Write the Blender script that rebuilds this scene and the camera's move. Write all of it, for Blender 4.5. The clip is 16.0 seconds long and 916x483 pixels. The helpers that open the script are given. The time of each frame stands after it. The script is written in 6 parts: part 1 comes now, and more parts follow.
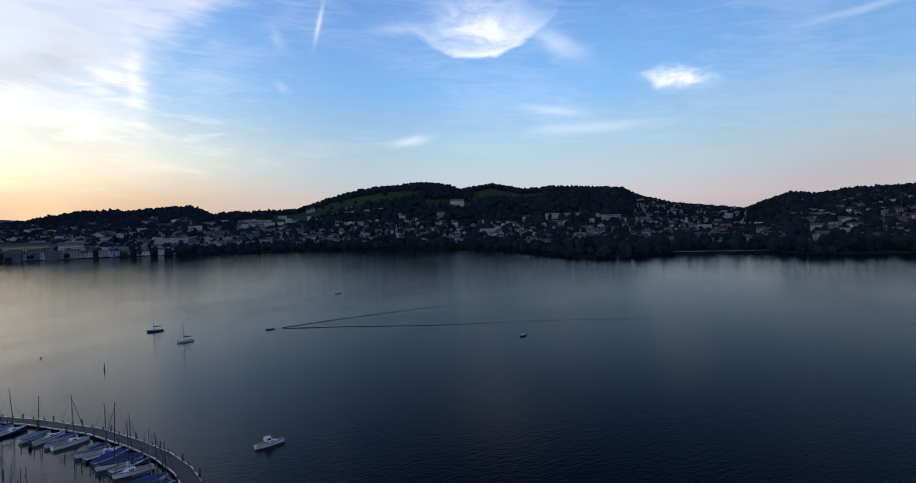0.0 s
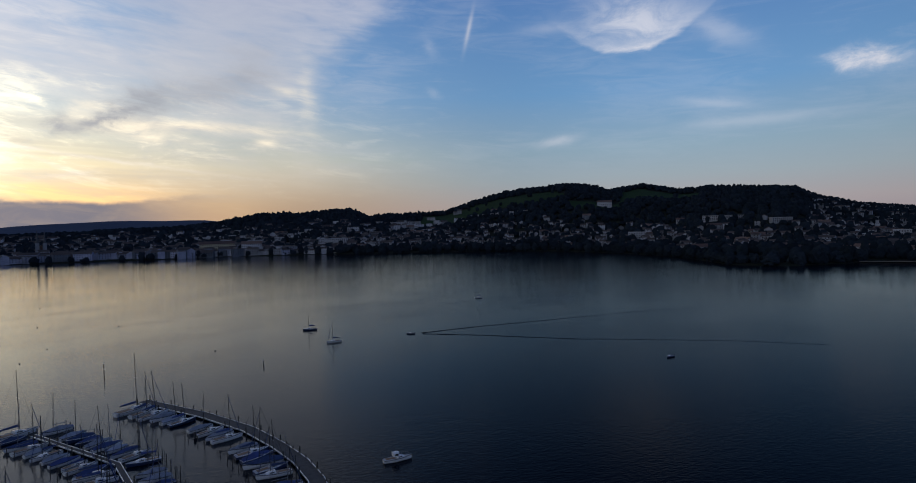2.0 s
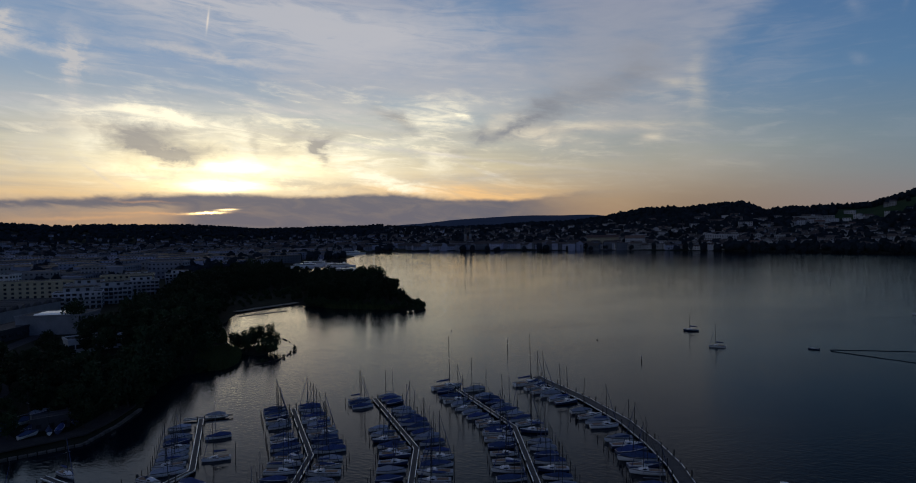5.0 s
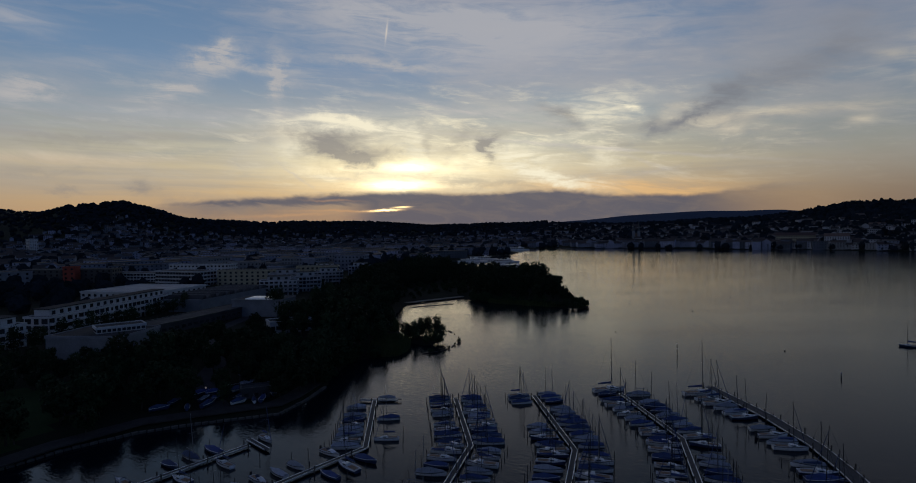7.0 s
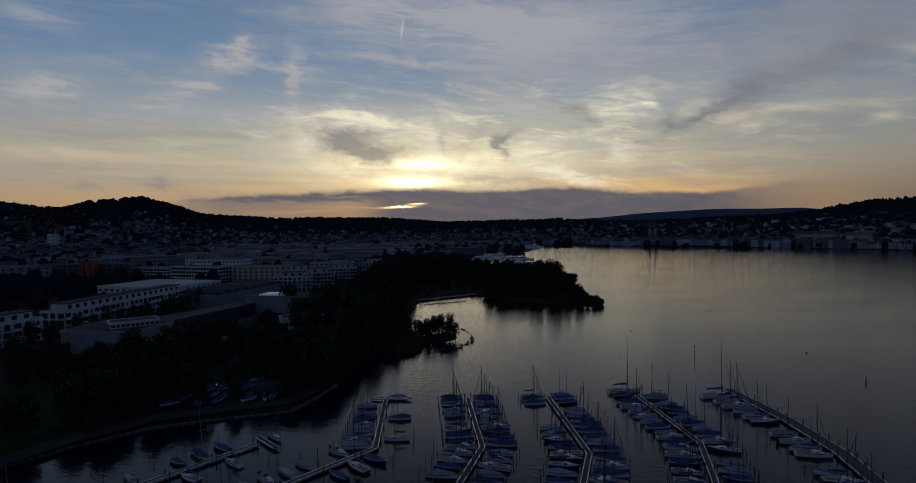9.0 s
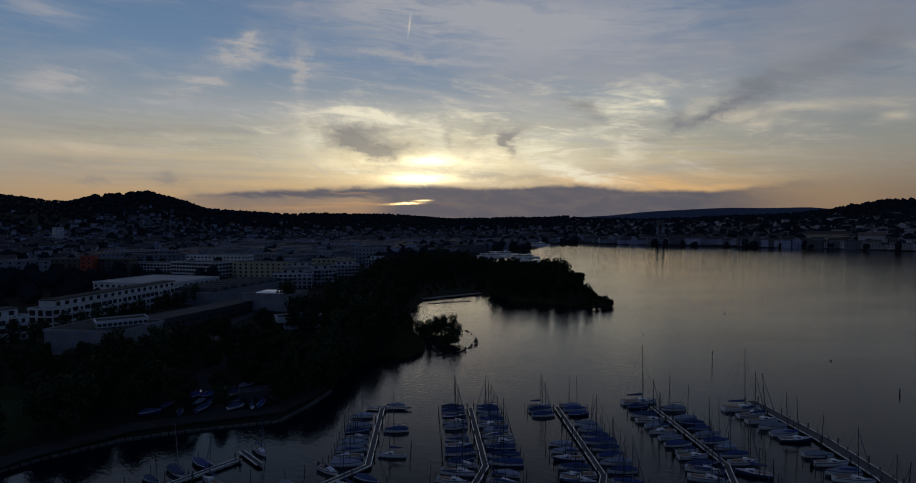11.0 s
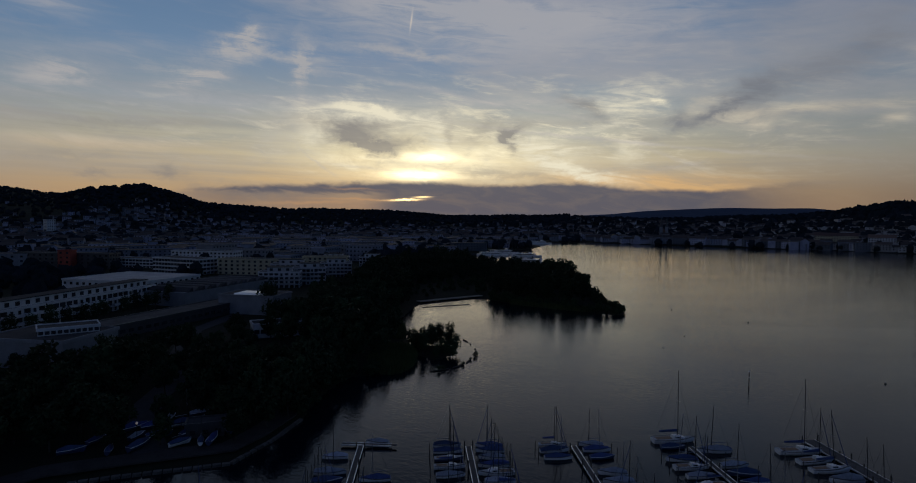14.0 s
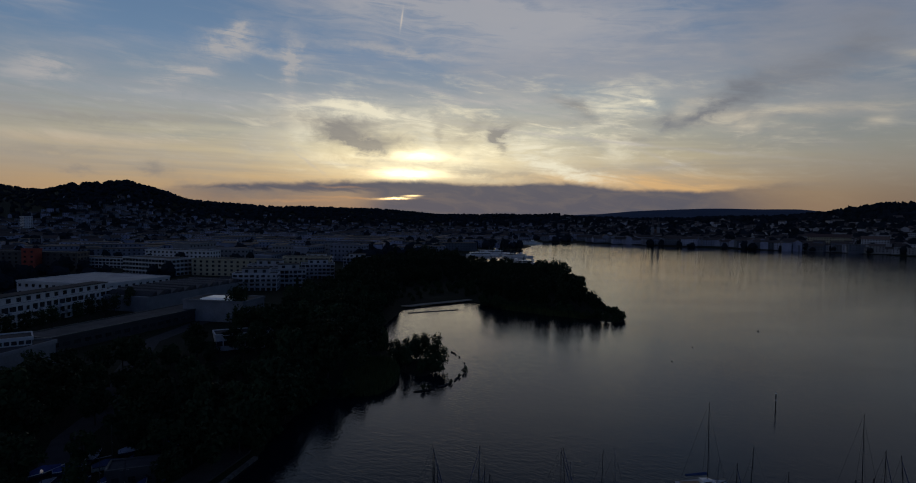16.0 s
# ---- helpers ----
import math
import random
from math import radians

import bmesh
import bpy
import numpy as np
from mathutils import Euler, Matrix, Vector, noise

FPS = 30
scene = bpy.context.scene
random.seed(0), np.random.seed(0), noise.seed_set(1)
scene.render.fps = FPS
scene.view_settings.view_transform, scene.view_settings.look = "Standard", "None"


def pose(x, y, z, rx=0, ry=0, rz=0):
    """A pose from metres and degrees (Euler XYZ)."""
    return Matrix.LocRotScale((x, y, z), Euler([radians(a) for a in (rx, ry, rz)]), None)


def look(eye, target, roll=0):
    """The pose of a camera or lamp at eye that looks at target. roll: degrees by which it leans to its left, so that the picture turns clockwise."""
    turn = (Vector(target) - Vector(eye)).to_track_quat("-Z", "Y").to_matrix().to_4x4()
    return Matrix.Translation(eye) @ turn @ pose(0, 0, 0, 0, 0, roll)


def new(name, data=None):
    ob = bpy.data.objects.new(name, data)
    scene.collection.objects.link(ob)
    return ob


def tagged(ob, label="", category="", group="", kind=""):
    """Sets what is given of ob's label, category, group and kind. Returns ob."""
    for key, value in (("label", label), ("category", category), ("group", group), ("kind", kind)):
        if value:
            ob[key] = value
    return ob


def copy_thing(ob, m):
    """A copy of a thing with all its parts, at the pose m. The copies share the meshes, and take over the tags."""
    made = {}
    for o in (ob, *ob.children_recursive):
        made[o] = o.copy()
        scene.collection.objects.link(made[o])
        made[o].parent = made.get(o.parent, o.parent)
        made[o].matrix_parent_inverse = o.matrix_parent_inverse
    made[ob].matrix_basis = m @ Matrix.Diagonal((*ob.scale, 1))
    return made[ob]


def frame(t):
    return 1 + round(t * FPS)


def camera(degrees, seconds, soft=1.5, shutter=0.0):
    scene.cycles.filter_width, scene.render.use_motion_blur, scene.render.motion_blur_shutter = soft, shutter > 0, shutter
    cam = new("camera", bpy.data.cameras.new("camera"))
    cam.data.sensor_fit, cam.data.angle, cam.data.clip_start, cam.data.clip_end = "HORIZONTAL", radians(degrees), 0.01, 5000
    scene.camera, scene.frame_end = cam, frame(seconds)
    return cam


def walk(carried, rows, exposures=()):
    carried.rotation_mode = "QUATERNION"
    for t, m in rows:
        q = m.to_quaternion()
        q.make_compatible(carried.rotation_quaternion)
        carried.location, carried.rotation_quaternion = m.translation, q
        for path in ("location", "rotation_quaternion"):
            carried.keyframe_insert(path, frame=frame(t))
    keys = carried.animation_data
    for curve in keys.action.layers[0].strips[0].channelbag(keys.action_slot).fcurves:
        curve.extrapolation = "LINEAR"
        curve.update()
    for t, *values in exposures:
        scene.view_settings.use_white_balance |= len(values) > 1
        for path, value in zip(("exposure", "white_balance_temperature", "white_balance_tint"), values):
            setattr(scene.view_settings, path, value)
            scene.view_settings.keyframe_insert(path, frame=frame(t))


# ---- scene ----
cam = camera(77.45, 16.0, soft=1.0)
# seconds, place, heading (left positive), pitch, lean
PATH = [
    (0, -11.67, -3.19, 40.84, -67.42, -1.86, -1.71),
    (0.5, -9.17, -2.75, 41.65, -65.48, -1.82, -1.71),
    (1, -7.22, -2.46, 42.41, -62.31, -1.69, -1.70),
    (1.5, -6.01, -2.66, 43.18, -57.96, -1.55, -1.65),
    (2, -5.55, -3.20, 43.93, -52.92, -1.40, -1.44),
    (2.5, -5.49, -3.98, 44.51, -46.25, -1.38, -1.27),
    (3, -5.66, -4.43, 44.78, -41.33, -1.33, -1.11),
    (3.5, -5.83, -4.59, 44.87, -36.07, -1.31, -1.09),
    (4, -5.88, -4.53, 44.91, -29.81, -1.25, -0.98),
    (4.5, -5.72, -4.58, 44.92, -22.62, -1.22, -0.98),
    (5, -5.35, -4.57, 44.96, -15.78, -1.20, -0.97),
    (7.5, -4.20, -4.45, 45.24, 1.97, -1.33, -0.70),
    (8, -4.08, -4.03, 45.26, 2.35, -1.44, -0.57),
    (8.5, -4.02, -3.23, 45.24, 2.36, -1.53, -0.56),
    (9, -3.96, -2.00, 45.22, 2.07, -1.60, -0.58),
    (11.5, -3.80, 12.39, 45.17, 2.92, -1.95, 0.10),
    (12, -3.94, 16.37, 45.15, 3.32, -1.99, 0.20),
    (12.5, -4.16, 20.45, 45.14, 3.46, -2.05, 0.30),
    (13, -4.37, 24.78, 45.13, 3.35, -2.09, 0.33),
    (13.5, -4.51, 29.20, 45.15, 2.99, -2.17, 0.48),
    (14, -4.67, 33.93, 45.18, 2.57, -2.21, 0.58),
    (14.5, -4.80, 38.86, 45.22, 2.17, -2.21, 0.66),
    (15, -4.89, 43.87, 45.22, 1.89, -2.24, 0.70),
    (15.5, -4.96, 49.03, 45.21, 1.69, -2.27, 0.83),
    (16, -5.13, 54.52, 45.24, 1.51, -2.29, 0.90),
]
walk(cam, [(t, pose(x, y, z, 90 + p, 0, h) @ pose(0, 0, 0, 0, 0, r)) for t, x, y, z, h, p, r in PATH],
     exposures=((0, 1.80, 6300, 10), (0.5, 1.66, 6300, 10), (1.5, 1.26, 6250, 10), (2.5, 0.87, 6200, 10), (3.5, 0.6, 6150, 10), (5, 0.4, 6120, 10), (7.5, 0.04, 6080, 10), (9, -0.03, 6060, 10), (16, -0.06, 6040, 10)))

from math import sin, cos, pi, exp, hypot, atan2, degrees
rng = random.Random(7)
nrng = np.random.default_rng(11)

# ------------------------------------------------------------ sky
SUN_AZ, SUN_EL = -6.6, 4.0
world = bpy.data.worlds.new("sky")
scene.world = world
world.use_nodes = True
wt = world.node_tree
wt.nodes.clear()


class Graph:
    """Short hand for arithmetic on sockets."""

    def __init__(self, tree):
        self.t = tree

    def node(self, kind):
        return self.t.nodes.new(kind)

    def plug(self, sock, v):
        if isinstance(v, bpy.types.NodeSocket):
            self.t.links.new(v, sock)
        else:
            sock.default_value = v

    def m(self, op, *args, clamp=False):
        n = self.node("ShaderNodeMath")
        n.operation, n.use_clamp = op, clamp
        for s, a in zip(n.inputs, args):
            self.plug(s, a)
        return n.outputs[0]

    def add(self, *a):
        r = a[0]
        for b in a[1:]:
            r = self.m("ADD", r, b)
        return r

    def mul(self, *a):
        r = a[0]
        for b in a[1:]:
            r = self.m("MULTIPLY", r, b)
        return r

    def sub(self, a, b):
        return self.m("SUBTRACT", a, b)

    def step(self, v, lo, hi, a=0.0, b=1.0):
        n = self.node("ShaderNodeMapRange")
        n.interpolation_type = "SMOOTHSTEP"
        self.plug(n.inputs[0], v)
        for s, q in zip(n.inputs[1:5], (lo, hi, a, b)):
            self.plug(s, q)
        return n.outputs[0]

    def vec(self, x, y, z=0.0):
        n = self.node("ShaderNodeCombineXYZ")
        for s, a in zip(n.inputs, (x, y, z)):
            self.plug(s, a)
        return n.outputs[0]

    def noise(self, v, scale=1.0, detail=4.0, rough=0.55, warp=0.0):
        n = self.node("ShaderNodeTexNoise")
        self.plug(n.inputs["Vector"], v)
        n.inputs["Scale"].default_value, n.inputs["Detail"].default_value = scale, detail
        n.inputs["Roughness"].default_value, n.inputs["Distortion"].default_value = rough, warp
        return n.outputs[0]

    def mix(self, fac, a, b, blend="MIX"):
        n = self.node("ShaderNodeMix")
        n.data_type, n.blend_type = "RGBA", blend
        self.plug(n.inputs[0], fac)
        for s, c in ((n.inputs[6], a), (n.inputs[7], b)):
            self.plug(s, c if isinstance(c, bpy.types.NodeSocket) else (*c, 1.0))
        return n.outputs[2]

    def ramp(self, v, stops):
        n = self.node("ShaderNodeValToRGB")
        self.plug(n.inputs[0], v)
        e = n.color_ramp.elements
        while len(e) < len(stops):
            e.new(0.5)
        for el, (p, c) in zip(e, stops):
            el.position, el.color = p, (*c, 1.0)
        return n.outputs[0]


g = Graph(wt)
co = g.node("ShaderNodeTexCoord")
sep = g.node("ShaderNodeSeparateXYZ")
wt.links.new(co.outputs["Generated"], sep.inputs[0])
az = g.mul(g.m("ARCTAN2", sep.outputs[0], sep.outputs[1]), 57.2958)
el = g.mul(g.m("ARCSINE", sep.outputs[2]), 57.2958)
eln = g.m("DIVIDE", g.m("MAXIMUM", el, 0.0), 90.0, clamp=True)


sky_at = g.vec(az, el)


def bell(a0, e0, sa, se, turn=0.0, at=sky_at):
    """A soft oval patch of sky round a bearing and a height, its long axis rising to the right by turn."""
    n = g.node("ShaderNodeMapping")
    n.vector_type = "TEXTURE"
    g.plug(n.inputs["Vector"], at)
    n.inputs["Location"].default_value = (a0, e0, 0.0)
    n.inputs["Rotation"].default_value = (0.0, 0.0, radians(turn))
    n.inputs["Scale"].default_value = (sa, se, 1.0)
    d = g.node("ShaderNodeVectorMath")
    d.operation = "DOT_PRODUCT"
    wt.links.new(n.outputs[0], d.inputs[0])
    wt.links.new(n.outputs[0], d.inputs[1])
    return g.m("EXPONENT", g.mul(d.outputs["Value"], -1.0))


carry = [0.0]


def strokes(rows, at, wide=1.5):
    """The sum of several patches: bearing, height, half length, half width, turn, strength.
    Each handful hangs on the one before, so that the graph is worked through in turn."""
    total = 0.0
    for k, (a, e, sa, se, turn, s) in enumerate(rows):
        if k % 5 == 0:
            n = g.node("ShaderNodeVectorMath")
            n.operation = "ADD"
            g.plug(n.inputs[0], at)
            if k or carry[0]:
                g.plug(n.inputs[1], g.mul(carry[0], 1e-7))
            at = n.outputs[0]
        total = g.m("MULTIPLY_ADD", bell(a, e, sa * (0.8 + 0.3 * wide), se * wide, turn, at), s, total)
        carry[0] = total
    return total


east = g.ramp(eln, [(0.0, (0.165, 0.135, 0.148)), (0.022, (0.19, 0.168, 0.172)), (0.05, (0.162, 0.190, 0.208)), (0.08, (0.135, 0.190, 0.232)),
                    (0.14, (0.077, 0.159, 0.272)), (0.238, (0.046, 0.102, 0.222)), (0.27, (0.020, 0.050, 0.13)), (0.33, (0.005, 0.014, 0.045)), (0.5, (0.008, 0.022, 0.075)), (1.0, (0.012, 0.032, 0.12))])
west = g.ramp(eln, [(0.0, (0.42, 0.245, 0.125)), (0.035, (0.52, 0.335, 0.165)), (0.075, (0.47, 0.405, 0.27)),
                    (0.115, (0.285, 0.318, 0.325)), (0.17, (0.145, 0.230, 0.345)), (0.235, (0.100, 0.180, 0.30)), (0.29, (0.060, 0.110, 0.20)), (0.38, (0.030, 0.058, 0.11)), (0.5, (0.010, 0.026, 0.080)), (1.0, (0.012, 0.032, 0.12))])
away = g.m("ABSOLUTE", g.sub(az, SUN_AZ))
base = g.mix(g.step(away, 20.0, 68.0), west, east)
# the blue-grey side opposite the sunset
base = g.mix(g.step(away, 112.0, 165.0), base, g.mix(1.0, base, (0.55, 0.75, 1.10), "MULTIPLY"))
nish = g.node("ShaderNodeTexSky")
nish.sky_type, nish.sun_disc = "NISHITA", False
nish.sun_elevation, nish.sun_rotation = radians(SUN_EL), radians(SUN_AZ)
nish.altitude = 430
base = g.mix(0.05, base, g.mix(1.0, nish.outputs[0], (0.08, 0.08, 0.08), "MULTIPLY"))

# grain of the cloud at several scales
warp = g.noise(g.vec(g.mul(az, 0.05), g.mul(el, 0.10)), 1.0, 3.0)
slant = g.add(el, g.mul(az, 0.10), g.mul(warp, 5.0))
streak = g.noise(g.vec(g.mul(az, 0.045), g.mul(slant, 0.27), 3.0), 1.0, 5.0, 0.55, 0.15)
puff = g.noise(g.vec(g.mul(az, 0.065), g.mul(el, 0.15), 9.0), 1.0, 5.5, 0.56, 0.5)
fine = g.noise(g.vec(g.mul(g.add(az, g.mul(el, 0.9)), 0.20), g.mul(slant, 0.8), 1.0), 1.0, 6.0, 0.62, 0.2)
tuft = g.noise(g.vec(g.mul(az, 0.35), g.mul(el, 0.75), 4.0), 1.0, 7.0, 0.62, 0.9)
fibre = g.noise(g.vec(g.mul(g.add(az, g.mul(el, -0.5)), 0.16), g.mul(g.add(el, g.mul(az, 0.06)), 1.0), 14.0), 1.0, 7.0, 0.64, 1.1)
strata = g.noise(g.vec(g.mul(az, 0.035), g.mul(g.add(el, g.mul(warp, 1.2)), 1.15), 21.0), 1.0, 5.0, 0.6, 0.25)
rag = g.noise(g.vec(g.mul(az, 0.30), g.mul(g.add(el, g.mul(az, 0.12)), 1.0), 5.0), 1.0, 7.0, 0.62, 0.7)
curl = g.noise(g.vec(g.mul(az, 0.34), g.mul(el, 0.6), 12.0), 1.0, 6.0, 0.66, 0.6)
curl_b = g.noise(g.vec(g.mul(az, 0.34), g.mul(el, 0.6), 31.0), 1.0, 6.0, 0.66, 0.6)
torn = g.vec(g.add(az, g.mul(g.sub(curl, 0.5), 4.6)), g.add(el, g.mul(g.sub(curl_b, 0.5), 2.3)))
blown = g.vec(g.add(az, g.mul(g.sub(curl_b, 0.5), 2.2)), g.add(el, g.mul(g.sub(curl, 0.5), 0.7)))

# high thin cloud sheet; its clear edge stands upright in the north-east and leans out above
edge = g.add(az, g.mul(g.m("MAXIMUM", g.sub(el, 14.0), 0.0), -1.2), g.mul(g.sub(puff, 0.5), -5.0), g.mul(g.sub(tuft, 0.5), -3.0))
low = g.step(el, 5.0, 12.0)
sheet = g.mul(g.step(edge, g.add(27.0, g.mul(low, 9.0)), g.sub(47.0, g.mul(low, 6.0)), 1.0, 0.0), g.step(el, 1.5, 6.0))
soft = bell(27.0, 16.0, 17.0, 6.0)
body = g.add(g.mul(streak, 0.40), g.mul(puff, 0.42), g.mul(fine, 0.11), g.mul(fibre, 0.12))
more = g.add(g.mul(soft, 0.12), g.mul(bell(-29.0, 15.5, 19.0, 4.6), -0.22), g.mul(bell(-10.0, 14.2, 8.0, 1.4), -0.10), g.mul(bell(-14.0, 17.5, 5.0, 2.5), -0.06))
thick = g.mul(sheet, g.step(g.add(body, more), 0.42, 0.70, 0.04, 0.90))
cloud_far = g.ramp(eln, [(0.0, (0.36, 0.26, 0.19)), (0.06, (0.43, 0.365, 0.28)), (0.12, (0.345, 0.34, 0.335)), (0.20, (0.265, 0.275, 0.315)), (0.235, (0.235, 0.245, 0.295)), (0.30, (0.20, 0.205, 0.235)), (0.38, (0.12, 0.125, 0.145)), (0.50, (0.015, 0.022, 0.04))])
near_sun = g.mul(bell(SUN_AZ + 6, 8.0, 22.0, 4.2), 0.85)
cloud = g.mix(near_sun, cloud_far, (0.72, 0.64, 0.45))
col = g.mix(thick, base, cloud)
# layered haze low in the west
layer = g.mul(g.step(strata, 0.36, 0.66), g.step(away, 24.0, 50.0, 1.0, 0.0), g.step(el, 2.0, 4.0), g.step(el, 8.5, 12.5, 1.0, 0.0))
col = g.mix(g.mul(layer, 0.42), col, (0.30, 0.265, 0.225))
veil = g.mul(g.step(g.add(g.mul(fibre, 0.5), g.mul(puff, 0.5)), 0.42, 0.66, 0.0, 0.28), g.step(el, 3.0, 9.0), g.step(az, 38.0, 60.0, 1.0, 0.5))
col = g.mix(veil, col, (0.28, 0.29, 0.33))

VEILS = [(-4.1, 19.9, 12.6, 1.85, -4, 0.6), (0.3, 17.2, 10.3, 2.09, -3, 0.4), (-37.8, 16.6, 2.5, 0.55, -5, 0.4), (-33.2, 14.2, 7.2, 0.43, 8, 0.14),
         (-17.8, 11.1, 6.5, 0.86, 1, 0.3), (-26.9, 10.5, 7.9, 0.62, 1, 0.25), (0.6, 19.8, 7.2, 0.62, -6, 0.4), (17.1, 18.2, 6.5, 2.46, -7, 0.25)]
TUFTS = [(-23.7, 15.2, 2.1, 0.8, 25, 0.9), (-22.7, 16.6, 0.6, 0.55, -48, 0.8), (-20.2, 15.0, 1.9, 0.25, -6, 0.5), (-27.7, 12.1, 2.1, 0.43, 8, 0.85), (-26.2, 12.7, 1.0, 0.25, -12, 0.7), (-27.6, 10.4, 1.4, 0.43, -6, 0.4),
         (-17.9, 13.9, 2.0, 0.49, -89, 0.9), (-16.6, 14.4, 2.1, 0.55, -3, 0.4), (-38.0, 11.2, 2.5, 0.68, 14, 0.7), (-36.6, 11.6, 1.2, 0.49, -12, 0.45), (-6.6, 15.8, 6.9, 0.25, -4, 0.6), (-31.1, 13.2, 2.3, 0.31, -16, 0.25), (-23.2, 9.9, 1.0, 0.18, 0, 0.5)]
CRESTS = [(-14.1, 10.3, 3.9, 0.55, 3, 0.6), (-9.4, 10.1, 3.0, 0.43, -8, 1.0), (-4.7, 8.3, 1.6, 0.8, -63, 0.5), (-16.8, 8.0, 1.3, 0.8, -27, 0.5), (5.7, 7.2, 2.4, 0.68, -10, 0.85), (6.5, 5.6, 1.9, 0.37, -15, 0.7),
          (10.2, 4.5, 2.6, 0.37, -12, 0.7), (13.1, 11.9, 3.0, 0.6, 3, 0.42), (13.3, 10.7, 2.6, 0.40, 1, 0.5), (12.5, 9.3, 1.8, 0.34, 10, 0.5), (13.8, 6.8, 1.1, 0.68, -65, 0.4), (16.2, 11.1, 0.7, 0.31, -32, 0.6)]
EDGES = [(19.9, 10.6, 1.3, 0.49, 13, 0.5), (23.5, 9.3, 2.4, 0.55, -4, 0.55), (24.9, 8.7, 0.9, 0.49, -50, 0.4), (30.9, 9.6, 5.0, 0.31, -2, 0.65), (34.6, 8.4, 0.8, 0.25, 4, 0.6), (15.0, 3.5, 6.7, 0.37, -4, 0.8), (17.6, 4.0, 6.0, 0.43, -4, 0.55),
         (17.7, 2.8, 3.9, 0.25, 0, 0.7), (-37.2, 6.3, 3.3, 0.37, 1, 0.4), (-30.8, 6.4, 4.1, 0.37, 3, 0.4), (-17.5, 9.3, 1.7, 0.74, 10, 0.4), (28.0, 8.2, 2.2, 0.49, -1, 0.2), (36.8, 13.0, 1.2, 0.3, -10, 0.4), (38.6, 12.6, 0.7, 2.2, 3, 0.3)]
GAPS = [(7.6, 8.4, 3.9, 0.55, -4, 0.55), (7.8, 10.2, 2.9, 0.31, -8, 0.4), (-26.5, 7.2, 4.4, 0.25, 6, 0.4), (-22.8, 8.5, 2.4, 0.25, 0, 0.4), (27.3, 7.5, 6.2, 0.74, -6, 0.3), (31.2, 8.2, 2.3, 0.49, -4, 0.25)]
TRAILS = [(4.4, 10.8, 6.5, 0.18, -10, 0.55), (13.8, 7.5, 13.6, 0.16, -7, 0.55), (2.2, 11.5, 8.9, 0.25, 1, 0.4), (-5.8, 12.7, 5.6, 0.25, -8, 0.4), (-16.6, 5.5, 2.5, 0.15, -38, 0.4), (-10.8, 4.9, 4.0, 0.12, -5, 0.3), (17.5, 6.0, 2.8, 0.18, -20, 0.3), (17.9, 5.0, 2.2, 0.18, 12, 0.3)]
col = g.mix(g.m("MINIMUM", g.mul(strokes(VEILS, blown), g.step(g.add(g.mul(fibre, 0.5), g.mul(puff, 0.5)), 0.34, 0.60, 0.4, 1.4)), 0.85), col, (0.40, 0.385, 0.385))
col = g.mix(g.m("MINIMUM", g.mul(strokes(TUFTS, torn), g.step(fibre, 0.34, 0.58, 0.35, 1.15)), 0.9), col, (0.42, 0.395, 0.375))
col = g.mix(g.m("MINIMUM", g.mul(strokes(GAPS, blown), g.step(fibre, 0.4, 0.6, 1.1, 0.5)), 0.7), col, (0.245, 0.275, 0.28))
col = g.mix(g.m("MINIMUM", g.mul(strokes(EDGES, blown), g.step(fine, 0.34, 0.60, 0.4, 1.15)), 0.85), col, g.mix(g.step(el, 3.8, 7.5), (0.72, 0.43, 0.18), (0.58, 0.50, 0.38)))

# lit crests and blue-grey rifts between them, finest near the sun
lit = bell(SUN_AZ + 9, 8.6, 26.0, 4.6)
col = g.mix(g.mul(g.step(g.add(g.mul(fine, 0.55), g.mul(fibre, 0.45)), 0.50, 0.68), lit, 0.68), col, (0.94, 0.81, 0.54))
col = g.mix(g.mul(g.step(g.add(g.mul(fine, 0.45), g.mul(tuft, 0.55)), 0.34, 0.48, 1.0, 0.0), bell(SUN_AZ + 9, 9.5, 30.0, 5.0), 0.45), col, (0.25, 0.27, 0.285))

# glow round the hidden sun, broken by the cloud
broken = g.step(g.add(g.mul(tuft, 0.5), g.mul(fibre, 0.5)), 0.34, 0.60, 0.55, 1.15)
glow = g.add(g.mul(bell(-6.0, 5.6, 9.0, 2.2), 0.46, broken), g.mul(bell(-5.5, 6.15, 2.2, 0.42), 1.3, broken), g.mul(bell(-6.6, 4.4, 2.8, 0.46), 1.7, broken), g.mul(bell(-3.0, 7.0, 18.0, 3.6), 0.25))
col = g.mix(1.0, col, g.mix(1.0, (1.0, 0.82, 0.42), g.vec(glow, glow, glow), "MULTIPLY"), "ADD")
col = g.mix(g.m("MINIMUM", g.mul(strokes(CRESTS, torn), g.step(fibre, 0.34, 0.60, 0.3, 1.2)), 0.9), col, (0.92, 0.81, 0.57))

